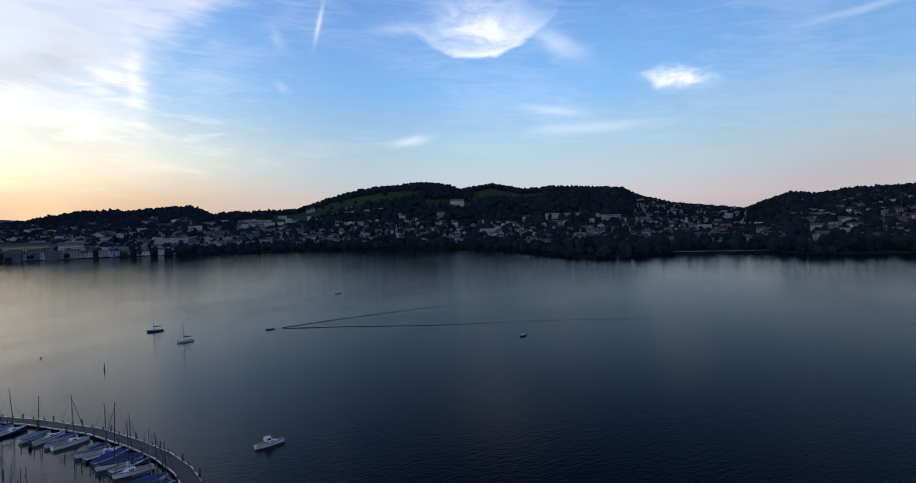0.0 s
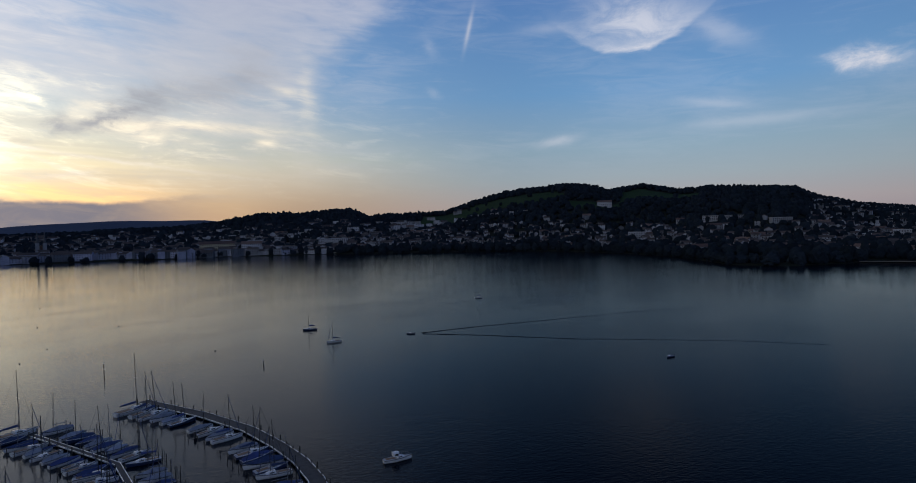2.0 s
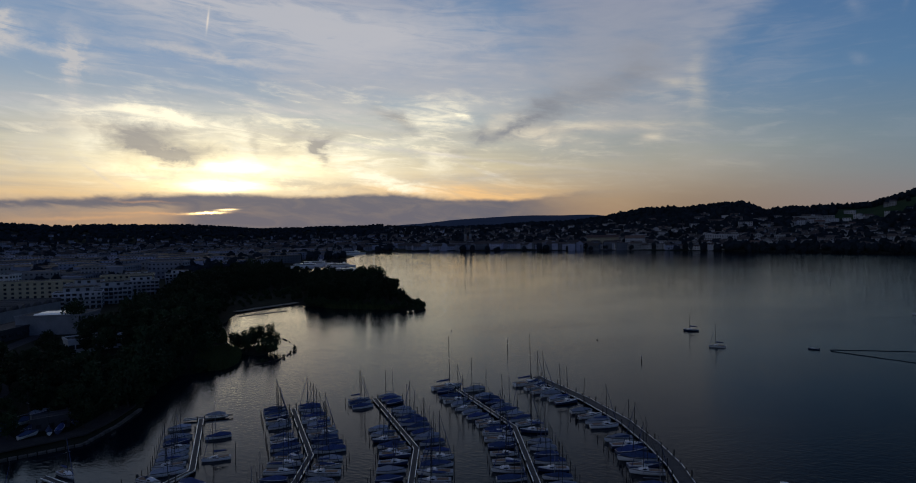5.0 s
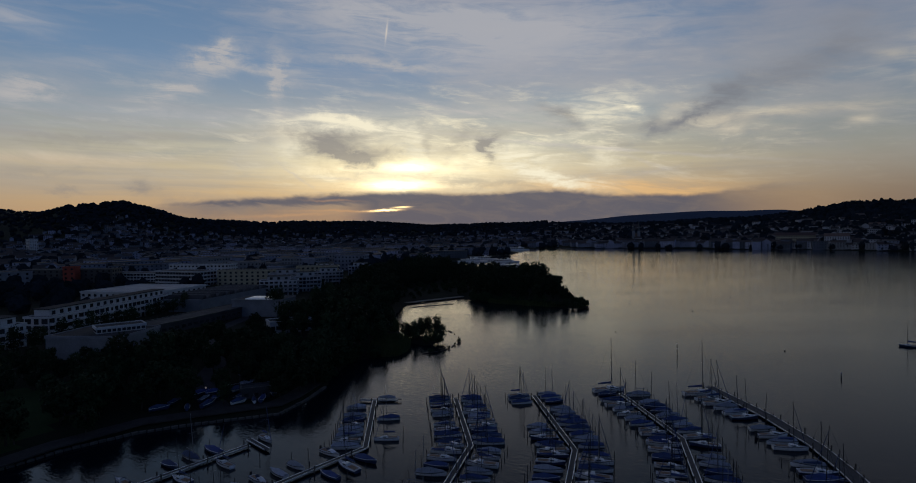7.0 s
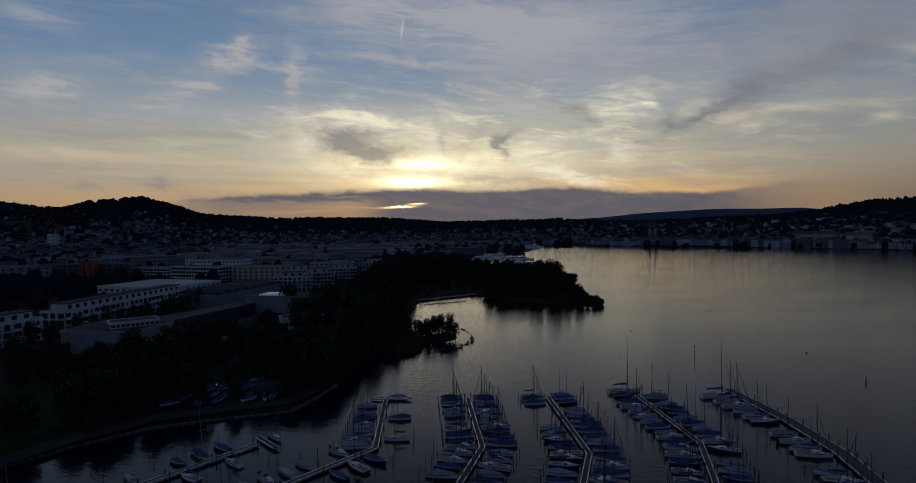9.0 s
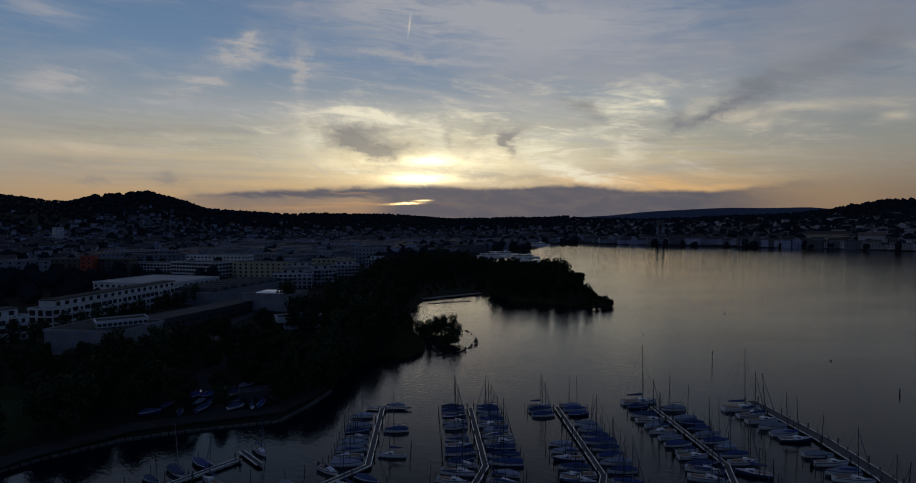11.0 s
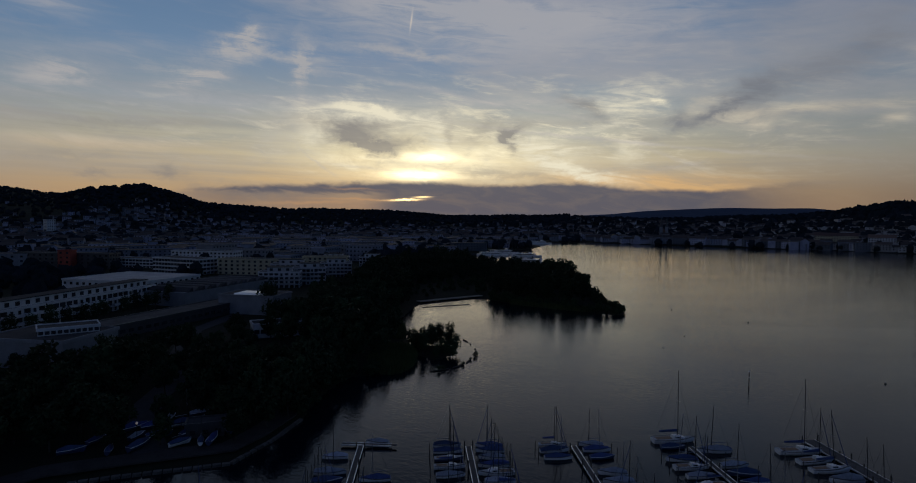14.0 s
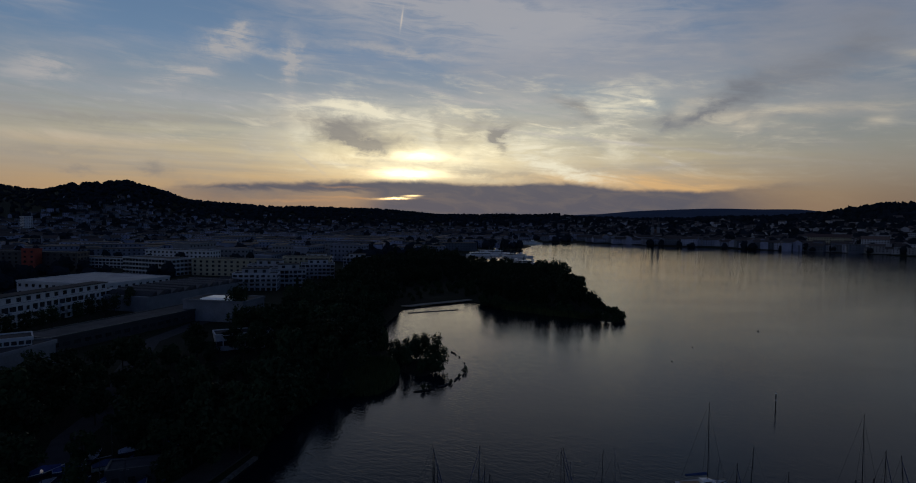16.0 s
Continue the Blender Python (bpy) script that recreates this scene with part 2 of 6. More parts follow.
# grey cloud over the glow, and the dark fold that runs up to the edge of the sheet
SMUDGES = [(-12.4, 7.8, 3.3, 0.66, -16, 0.72), (-10.9, 7.1, 1.7, 0.40, -14, 0.75), (-12.4, 8.9, 2.3, 0.49, -4, 0.5), (-8.1, 7.5, 1.6, 0.43, -9, 0.4), (2.8, 8.7, 1.2, 0.43, 18, 0.95), (2.3, 7.7, 1.0, 0.43, -62, 0.85), (-3.5, 8.5, 1.3, 0.49, -65, 0.35),
           (-0.5, 8.7, 1.5, 0.62, 42, 0.45), (9.7, 10.9, 1.6, 0.49, -23, 0.6), (15.2, 7.8, 1.3, 0.37, -9, 0.2), (-29.6, 3.9, 1.0, 0.37, -9, 0.6), (-35.0, 3.5, 1.1, 0.18, -3, 0.4), (-36.9, 5.0, 2.9, 0.18, -1, 0.25), (-33.2, 7.8, 5.1, 0.25, 4, 0.25), (1.7, 4.5, 6.7, 0.25, -6, 0.3), (-22.0, 2.4, 6.0, 0.5, 1, 0.5)]
FOLDS = [(18.3, 9.2, 0.9, 0.49, 32, 0.6), (20.9, 9.8, 2.1, 0.43, 29, 0.55), (22.1, 10.0, 1.3, 0.31, 23, 0.5), (24.5, 11.4, 1.8, 0.92, 34, 0.5), (29.6, 12.9, 3.9, 0.8, 15, 0.40), (33.7, 15.2, 1.8, 1.23, 38, 0.28)]
shade = g.mul(strokes(SMUDGES, torn), g.step(rag, 0.26, 0.62, 0.65, 1.1))
col = g.mix(g.m("MINIMUM", shade, 0.78), col, (0.235, 0.212, 0.195))
col = g.mix(g.m("MINIMUM", g.mul(strokes(FOLDS, torn), g.step(fibre, 0.32, 0.6, 0.6, 1.1)), 0.8), col, (0.19, 0.19, 0.205))

# long low bank of cloud on the western horizon, with a slit of sun
lift = g.mul(g.sub(g.noise(g.vec(g.mul(az, 0.10), g.mul(el, 0.3), 2.0), 1.0, 6.0, 0.62), 0.5), 1.5)
crown = g.ramp(g.m("DIVIDE", g.add(az, 35.0), 70.0, clamp=True), [(q, (v / 5.0,) * 3) for q, v in ((0.05, 2.2), (0.15, 2.85), (0.23, 3.2), (0.33, 3.65), (0.43, 3.65), (0.53, 3.5), (0.64, 3.7), (0.71, 3.1), (0.80, 2.85), (0.85, 3.15), (0.92, 3.6))])
top = g.add(g.mul(crown, 5.0), g.mul(lift, 0.5), g.mul(g.sub(tuft, 0.5), 0.8))
bank = g.mul(g.step(g.sub(top, el), -0.22, 0.36), g.step(az, -34.0, -24.0), g.step(az, 20.0, 33.0, 1.0, 0.0))
under = g.mul(g.step(az, -13.0, -8.0, 1.0, 0.0), g.step(g.add(el, g.mul(rag, 1.5)), 3.0, 3.5, 1.0, 0.0))
bankc = g.mix(g.step(rag, 0.4, 0.7), (0.100, 0.098, 0.120), (0.140, 0.122, 0.125))
col = g.mix(g.mul(bank, g.sub(0.95, g.mul(under, 0.42))), col, bankc)
col = g.mix(g.mul(bank, strokes([(-11.5, 1.9, 4.2, 0.10, 0, 0.7), (-13.0, 2.9, 2.0, 0.10, 0, 0.4), (-17.0, 1.5, 4.0, 0.14, 2, 0.5)], blown, 1.0)), col, (0.55, 0.30, 0.14))
slit = g.mul(g.add(bell(-7.8, 1.95, 1.3, 0.10, 1, blown), g.mul(bell(-6.2, 2.2, 0.7, 0.07, 2), 0.7)), g.step(rag, 0.25, 0.6, 0.6, 1.2), 3.0)
col = g.mix(1.0, col, g.mix(1.0, (1.0, 0.66, 0.24), g.vec(slit, slit, slit), "MULTIPLY"), "ADD")

# single clouds and vapour trails in the open blue
wisp = g.noise(g.vec(g.mul(az, 0.16), g.mul(g.add(el, g.mul(az, -0.05)), 0.42), 7.0), 1.0, 8.0, 0.66, 0.9)
keel = g.sub(el, g.add(15.7, g.mul(g.m("POWER", g.m("ABSOLUTE", g.sub(az, 70.0)), 2.0), 0.060), g.mul(g.sub(tuft, 0.5), 1.0)))
bowl = g.mul(bell(70.4, 17.6, 4.7, 3.4), g.step(keel, -0.15, 0.5), g.add(g.step(wisp, 0.36, 0.66, 0.30, 0.85), g.mul(g.step(keel, 0.1, 1.6, 1.0, 0.0), 0.45)))
small = g.mul(bell(88.7, 12.6, 2.2, 0.75, -8, torn), g.step(wisp, 0.34, 0.58, 0.4, 1.2))
WISPS = [(77.8, 16.7, 2.2, 0.8, -28, 0.32), (62.3, 18.6, 2.4, 0.5, 1, 0.22), (63.0, 8.2, 1.6, 0.4, 9, 0.40), (80.6, 8.8, 4.4, 0.45, 0, 0.25), (77.3, 10.6, 2.9, 0.4, -9, 0.25), (50.6, 17.4, 0.9, 0.5, -54, 0.16), (50.8, 13.2, 0.7, 0.3, -30, 0.16), (104.0, 16.0, 5.0, 0.25, 6, 0.2)]
lone = g.m("MINIMUM", g.add(bowl, g.mul(small, 0.95), strokes(WISPS, blown, 1.1)), 0.95)
col = g.mix(lone, col, (0.35, 0.345, 0.365))
col = g.mix(g.mul(bell(104.0, 3.4, 9.0, 2.6, 8), 0.5), col, (0.165, 0.148, 0.152))
trail = g.add(g.mul(strokes(TRAILS, blown, 1.1), g.step(fine, 0.36, 0.62, 0.35, 1.0)), g.mul(bell(-7.4, 18.8, 0.8, 0.085, -98), 1.1), g.mul(bell(54.5, 18.9, 1.6, 0.20, -105), 0.28))
col = g.mix(trail, col, (0.54, 0.48, 0.42))
dim = g.sub(1.0, g.add(g.mul(bell(32.0, 12.0, 12.0, 12.0), 0.14), g.mul(bell(38.0, 2.0, 12.0, 3.0), 0.24), g.mul(bell(54.0, 9.0, 13.0, 11.0), 0.12), g.mul(bell(103.0, 9.0, 16.0, 14.0), 0.16)))
col = g.mix(1.0, col, g.vec(dim, dim, dim), "MULTIPLY")
ground_dark = g.step(el, -6.0, -0.5)
col = g.mix(ground_dark, (0.02, 0.02, 0.025), col)
bg = g.node("ShaderNodeBackground")
wt.links.new(col, bg.inputs[0])
bg.inputs[1].default_value = 1.0
wt.links.new(bg.outputs[0], g.node("ShaderNodeOutputWorld").inputs[0])

# the veiled sun, low in the west
sun_data = bpy.data.lights.new("sun", "SUN")
sun_data.energy, sun_data.angle, sun_data.color = 0.03, radians(25), (1.0, 0.70, 0.42)
sun = new("sun", sun_data)
sd = Vector((sin(radians(SUN_AZ)) * cos(radians(SUN_EL)), cos(radians(SUN_AZ)) * cos(radians(SUN_EL)), sin(radians(SUN_EL))))
sun.matrix_world = look(sd * 100, (0, 0, 0))


# ------------------------------------------------------------ materials
def material(name, colour, other=None, rough=0.7, metal=0.0, scale=1.0, detail=5.0, bump=0.0, bump_scale=8.0, per_object=0.0, per_island=0.0, spec=0.5):
    """Two-scale mottled surface between two colours, with relief, varied from piece to piece."""
    mt = bpy.data.materials.new(name)
    mt.use_nodes = True
    k = Graph(mt.node_tree)
    bsdf = mt.node_tree.nodes["Principled BSDF"]
    tc = k.node("ShaderNodeTexCoord").outputs["Object"]
    other = other or tuple(c * 0.7 for c in colour)
    n1 = k.noise(tc, scale, detail, 0.6)
    n2 = k.noise(tc, scale * 9.0, 3.0, 0.5)
    c = k.mix(k.step(k.add(k.mul(n1, 0.7), k.mul(n2, 0.3)), 0.35, 0.65), colour, other)
    if per_object or per_island:
        if per_object:
            r, amount = k.node("ShaderNodeObjectInfo").outputs["Random"], per_object
        else:
            r, amount = k.node("ShaderNodeNewGeometry").outputs["Random Per Island"], per_island
        hsv = k.node("ShaderNodeHueSaturation")
        k.plug(hsv.inputs["Value"], k.add(1.0 - amount, k.mul(r, 2.0 * amount)))
        k.plug(hsv.inputs["Hue"], k.add(0.5 - 0.03 * amount, k.mul(r, 0.06 * amount)))
        k.plug(hsv.inputs["Color"], c)
        c = hsv.outputs[0]
    k.plug(bsdf.inputs["Base Color"], c)
    k.plug(bsdf.inputs["Roughness"], k.add(rough - 0.08, k.mul(n2, 0.16)))
    bsdf.inputs["Metallic"].default_value = metal
    bsdf.inputs["Specular IOR Level"].default_value = spec
    if bump:
        b = k.node("ShaderNodeBump")
        b.inputs["Strength"].default_value, b.inputs["Distance"].default_value = 0.6, bump
        k.plug(b.inputs["Height"], k.noise(tc, bump_scale, 4.0))
        k.plug(bsdf.inputs["Normal"], b.outputs[0])
    return mt


def water_material():
    mt = bpy.data.materials.new("lake_water")
    mt.use_nodes = True
    k = Graph(mt.node_tree)
    bsdf = mt.node_tree.nodes["Principled BSDF"]
    tc = k.node("ShaderNodeTexCoord").outputs["Object"]
    s = k.node("ShaderNodeSeparateXYZ")
    k.plug(s.inputs[0], tc)
    x, y = s.outputs[0], s.outputs[1]
    u, v = k.add(k.mul(x, 0.80), k.mul(y, -0.60)), k.add(k.mul(x, 0.60), k.mul(y, 0.80))
    swell = k.noise(k.vec(k.mul(u, 0.16), k.mul(v, 0.34)), 1.0, 2.0, 0.5, 0.3)
    ripple = k.noise(k.vec(k.mul(u, 0.60), k.mul(v, 1.35), 4.0), 1.0, 3.0, 0.5, 0.5)
    patch = k.noise(k.vec(k.mul(x, 0.011), k.mul(y, 0.02), 8.0), 1.0, 4.0, 0.55)
    calm = k.step(patch, 0.38, 0.66, 0.62, 1.0)
    chop = k.noise(k.vec(k.mul(u, 1.5), k.mul(v, 3.2), 11.0), 1.0, 2.0, 0.5, 0.3)
    h = k.add(k.mul(swell, 0.34), k.mul(ripple, 1.05, calm), k.mul(chop, 0.30, calm))
    b = k.node("ShaderNodeBump")
    b.inputs["Strength"].default_value, b.inputs["Distance"].default_value = 1.0, 0.062
    k.plug(b.inputs["Height"], h)
    k.plug(bsdf.inputs["Normal"], b.outputs[0])
    k.plug(bsdf.inputs["Base Color"], k.mix(patch, (0.001, 0.005, 0.011), (0.002, 0.006, 0.013)))
    k.plug(bsdf.inputs["Roughness"], k.add(0.035, k.mul(patch, 0.05)))
    # polarised sky light is imitated: the index drops with each place's bearing
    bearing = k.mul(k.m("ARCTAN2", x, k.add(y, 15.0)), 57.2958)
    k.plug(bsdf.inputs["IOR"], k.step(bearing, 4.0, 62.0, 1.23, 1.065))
    return mt


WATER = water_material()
GRASS = material("meadow_grass", (0.026, 0.052, 0.018), (0.019, 0.038, 0.015), 0.95, scale=0.02, bump=0.2, bump_scale=1.5, spec=0.05)
EARTH = material("ground_cover", (0.017, 0.023, 0.013), (0.022, 0.022, 0.017), 0.95, scale=0.03, bump=0.2, bump_scale=1.0, spec=0.05)
PAVING = material("lakeside_path", (0.055, 0.052, 0.05), (0.036, 0.034, 0.033), 0.95, scale=0.3, bump=0.02, spec=0.1)
SAND = material("beach_sand", (0.30, 0.27, 0.22), (0.22, 0.20, 0.165), 0.95, scale=0.4, bump=0.03, spec=0.1)
ASPHALT = material("asphalt", (0.055, 0.055, 0.058), (0.04, 0.04, 0.042), 0.95, scale=0.4, bump=0.01, spec=0.1)
STONE = material("shore_stone", (0.10, 0.096, 0.09), (0.05, 0.048, 0.044), 0.9, scale=0.8, bump=0.06, bump_scale=3.0, per_object=0.3)
LEAF = material("leaves", (0.027, 0.045, 0.018), (0.017, 0.030, 0.013), 0.75, scale=0.4, per_object=0.35, spec=0.15)
CONIFER = material("needles", (0.016, 0.034, 0.016), (0.010, 0.022, 0.012), 0.8, scale=0.4, per_object=0.3, spec=0.1)
REED = material("reeds", (0.075, 0.095, 0.032), (0.05, 0.065, 0.025), 0.9, scale=0.5, spec=0.1)
BARK = material("bark", (0.06, 0.048, 0.036), (0.035, 0.03, 0.024), 0.95, scale=1.0, bump=0.03)
# blue-grey haze of distance is mixed into these leaf colours
HAZED_LEAF = material("hazed_wood_leaves", (0.021, 0.029, 0.037), (0.013, 0.019, 0.025), 0.95, scale=0.03, per_island=0.30, spec=0.0)
GEL = material("white_gelcoat", (0.74, 0.74, 0.74), (0.62, 0.62, 0.63), 0.35, scale=1.0, per_object=0.06)
GEL_DARK = material("dark_blue_gelcoat", (0.03, 0.05, 0.12), (0.025, 0.04, 0.09), 0.35, scale=1.0, per_object=0.2)
DECK = material("deck_paint", (0.50, 0.50, 0.49), (0.36, 0.36, 0.36), 0.7, scale=2.0, per_object=0.1)
TEAK = material("teak", (0.26, 0.16, 0.09), (0.18, 0.11, 0.06), 0.7, scale=3.0)
TARP_BLUE = material("blue_tarpaulin", (0.036, 0.066, 0.19), (0.022, 0.040, 0.12), 0.6, scale=0.9, bump=0.04, bump_scale=3.0, per_object=0.35)
TARP_GREY = material("grey_tarpaulin", (0.33, 0.35, 0.40), (0.23, 0.25, 0.29), 0.65, scale=0.9, bump=0.04, bump_scale=3.0, per_object=0.3)
ALU = material("mast_aluminium", (0.34, 0.34, 0.35), (0.26, 0.26, 0.27), 0.5, 0.6, scale=2.0)
DARK = material("dark_fitting", (0.025, 0.025, 0.028), (0.018, 0.018, 0.02), 0.6, scale=2.0)
GALV = material("galvanised_edge", (0.82, 0.82, 0.83), (0.70, 0.70, 0.72), 0.38, 0.75, scale=1.5)
BOARD = material("grey_boards", (0.085, 0.08, 0.075), (0.055, 0.05, 0.047), 0.85, scale=1.2, bump=0.02)
PILE = material("mooring_pile", (0.07, 0.06, 0.05), (0.045, 0.04, 0.034), 0.9, scale=2.0, bump=0.02)
GLASS = material("window_glass", (0.02, 0.024, 0.03), (0.03, 0.034, 0.04), 0.12, scale=0.5, spec=0.8, per_object=0.4)
WHITE = material("white_render", (0.54, 0.54, 0.55), (0.42, 0.42, 0.43), 0.85, scale=0.15, per_object=0.08)
YELLOW = material("ochre_render", (0.40, 0.36, 0.25), (0.32, 0.285, 0.20), 0.85, scale=0.15)
GREY = material("grey_panel", (0.19, 0.20, 0.225), (0.135, 0.145, 0.165), 0.7, scale=0.2, per_object=0.15)
BRICKRED = material("rust_panel", (0.30, 0.050, 0.03), (0.22, 0.04, 0.025), 0.8, scale=0.3)
DARKWALL = material("dark_curtain_wall", (0.042, 0.044, 0.05), (0.030, 0.031, 0.035), 0.5, scale=0.3)
FLATROOF = material("gravel_roof", (0.068, 0.068, 0.070), (0.042, 0.042, 0.044), 0.95, scale=0.2, per_object=0.35, spec=0.1)
PALEROOF = material("pale_roof_sheet", (0.36, 0.37, 0.38), (0.24, 0.245, 0.26), 0.7, scale=0.12)
ROOFTILE = material("roof_tiles", (0.14, 0.085, 0.065), (0.09, 0.06, 0.05), 0.85, scale=0.4, per_object=0.3, bump=0.03)
FAR_RENDER = material("far_render", (0.42, 0.42, 0.44), (0.31, 0.315, 0.34), 0.9, scale=0.05, per_object=0.25)
# forest paled and blued in its base colour to stand for air haze
HAZY = material("hazed_forest", (0.085, 0.105, 0.145), (0.070, 0.088, 0.125), 0.95, scale=0.004, spec=0.0)
FAR_WALL = material("far_house_walls", (0.40, 0.40, 0.42), (0.24, 0.245, 0.27), 0.9, scale=0.05, per_island=0.45)
# grey town walls; backlit shade and the blue of distance are in the colour
CITY_WALL = material("hazed_town_walls", (0.25, 0.27, 0.34), (0.15, 0.165, 0.22), 0.9, scale=0.05, per_island=0.65)
FAR_ROOF = material("far_house_roofs", (0.075, 0.055, 0.048), (0.05, 0.043, 0.04), 0.9, scale=0.05, per_island=0.35)
SAILCLOTH = material("sailcloth", (0.75, 0.74, 0.71), (0.66, 0.65, 0.62), 0.8, scale=1.0)
LAMP_ON = bpy.data.materials.new("lit_lamp")
LAMP_ON.use_nodes = True
LAMP_ON.node_tree.nodes["Principled BSDF"].inputs["Emission Color"].default_value = (1.0, 0.72, 0.4, 1)
LAMP_ON.node_tree.nodes["Principled BSDF"].inputs["Emission Strength"].default_value = 0.08


# ------------------------------------------------------------ building helpers
def mesh_of(name, bm, *mats, smooth=False):
    me = bpy.data.meshes.new(name)
    bm.to_mesh(me)
    bm.free()
    for q in mats:
        me.materials.append(q)
    if smooth:
        me.shade_smooth()
    return me


def part(name, bm, mat, parent, label="", smooth=False):
    me = bm if isinstance(bm, bpy.types.Mesh) else mesh_of(name, bm, mat, smooth=smooth)
    ob = new(name, me)
    ob.parent = parent
    if label:
        tagged(ob, label)
    return ob


def piece(name, me, parent, m):
    ob = new(name, me)
    ob.parent = parent
    ob.matrix_basis = m
    return ob


def box(bm, x0, x1, y0, y1, z0, z1, taper=1.0):
    """An upright block; taper narrows its top."""
    cx, cy = (x0 + x1) / 2, (y0 + y1) / 2
    vs = []
    for z, s in ((z0, 1.0), (z1, taper)):
        for x, y in ((x0, y0), (x1, y0), (x1, y1), (x0, y1)):
            vs.append(bm.verts.new((cx + (x - cx) * s, cy + (y - cy) * s, z)))
    for f in ((3, 2, 1, 0), (4, 5, 6, 7), (0, 1, 5, 4), (1, 2, 6, 5), (2, 3, 7, 6), (3, 0, 4, 7)):
        bm.faces.new([vs[i] for i in f])
    return bm


def rod(bm, a, b, r0, r1=None, n=6):
    a, b = Vector(a), Vector(b)
    d = (b - a).normalized()
    u = d.orthogonal().normalized()
    w = d.cross(u)
    r1 = r0 if r1 is None else r1
    rings = [[bm.verts.new(p + (u * cos(2 * pi * i / n) + w * sin(2 * pi * i / n)) * r) for i in range(n)] for p, r in ((a, r0), (b, r1))]
    for i in range(n):
        j = (i + 1) % n
        bm.faces.new((rings[0][i], rings[0][j], rings[1][j], rings[1][i]))
    bm.faces.new(rings[0][::-1])
    bm.faces.new(rings[1])
    return bm


def loft(bm, rings, close=True):
    vs = [[bm.verts.new(p) for p in r] for r in rings]
    n = len(vs[0])
    for a, b in zip(vs, vs[1:]):
        for i in range(n if close else n - 1):
            j = (i + 1) % n
            bm.faces.new((a[i], a[j], b[j], b[i]))
    if close:
        bm.faces.new(vs[0][::-1])
        bm.faces.new(vs[-1])
    bmesh.ops.recalc_face_normals(bm, faces=bm.faces)
    return bm


# ------------------------------------------------------------ lie of the land
SHORE = [(-95, 102), (-88, 113), (-78, 123), (-68, 128), (-50, 135), (-46.5, 146), (-44.5, 158), (-46, 172), (-43, 192), (-36, 196), (-27, 203),
         (-27, 217), (-30, 235), (-37, 258), (-42, 278), (-41, 303), (-40, 322), (-37.5, 340), (-22, 353), (-7, 366), (2, 350), (14, 338), (28, 329),
         (42, 321), (53, 312), (61, 308), (66, 318), (62, 345), (62, 420), (66, 455), (79, 483), (68, 500), (62, 555), (30, 590), (-18, 680), (-22, 790), (20, 850), (70, 930), (98, 1036),
         (75, 1130), (110, 1200), (214, 1211), (325, 1134), (478, 1024), (575, 996), (655, 900), (710, 825), (738, 728), (798, 655), (842, 556), (862, 452),
         (818, 328), (735, 210), (608, 121), (604, 71), (669, 21), (690, -79), (626, -112), (645, -194), (800, -500), (1300, -1500), (600, -2500),
         (0, -1500), (150, -600), (140, -200), (100, -60), (60, 0), (20, 15), (-40, 20), (-90, 40), (-105, 70)]
SH = np.array(SHORE, float)


def shore_distance(x, y):
    """Metres to the lake's edge; negative in the water."""
    x, y = np.asarray(x, float), np.asarray(y, float)
    best, inside = np.full(x.shape, 1e9), np.zeros(x.shape, bool)
    for (ax, ay), (bx, by) in zip(SH, np.roll(SH, -1, axis=0)):
        dx, dy = bx - ax, by - ay
        t = np.clip(((x - ax) * dx + (y - ay) * dy) / (dx * dx + dy * dy), 0, 1)
        best = np.minimum(best, np.hypot(x - ax - t * dx, y - ay - t * dy))
        cross = (ay > y) != (by > y)
        inside ^= cross & (x < ax + (y - ay) * dx / (dy if dy else 1e-9))
    return np.where(inside, -best, best)


# bearing, distance and height of the ridges; where the slopes start
RIDGE = np.array([(-180, 2500, 150), (-100, 2500, 150), (-60, 4200, 230), (-45, 4200, 215), (-40.7, 4200, 200), (-38, 4000, 165), (-36.8, 2900, 130), (-35, 2650, 146), (-31, 2600, 162),
                  (-28, 2600, 126), (-26.4, 2600, 98), (-23, 2700, 86), (-19, 2800, 78), (-11, 2900, 82), (-7, 3000, 72), (-3.5, 3000, 56), (2, 2700, 58), (8, 2300, 56),
                  (12, 1900, 44), (20, 1750, 44), (27, 1700, 54), (30, 1650, 58), (34, 1550, 76), (37, 1500, 76), (40, 1500, 84), (42.5, 1500, 88), (44, 1520, 64), (46, 1600, 70),
                  (48, 1650, 72), (51.7, 1800, 86), (54.5, 1900, 120), (58, 1950, 150), (63.6, 2000, 176), (66.5, 2000, 166), (67.7, 2000, 146), (71, 2000, 160), (74, 1950, 136),
                  (77, 1950, 142), (80, 1950, 136), (83.6, 1950, 128), (85.7, 2200, 102), (88, 2700, 92), (91.3, 3000, 78), (94.2, 3000, 58), (95.5, 2300, 72), (97.8, 1700, 83),
                  (99.5, 1750, 76), (103.5, 1700, 87), (106, 1700, 86), (140, 2000, 150), (180, 2500, 150)], float)
START = np.array([(-180, 900), (-60, 2300), (-35, 1450), (-20, 1700), (0, 1700), (8, 1500), (11, 1230), (25, 1150), (36, 1100), (50, 1060), (62, 980), (68, 900), (74, 790), (79, 740), (85, 720), (106, 700), (140, 900), (180, 900)], float)
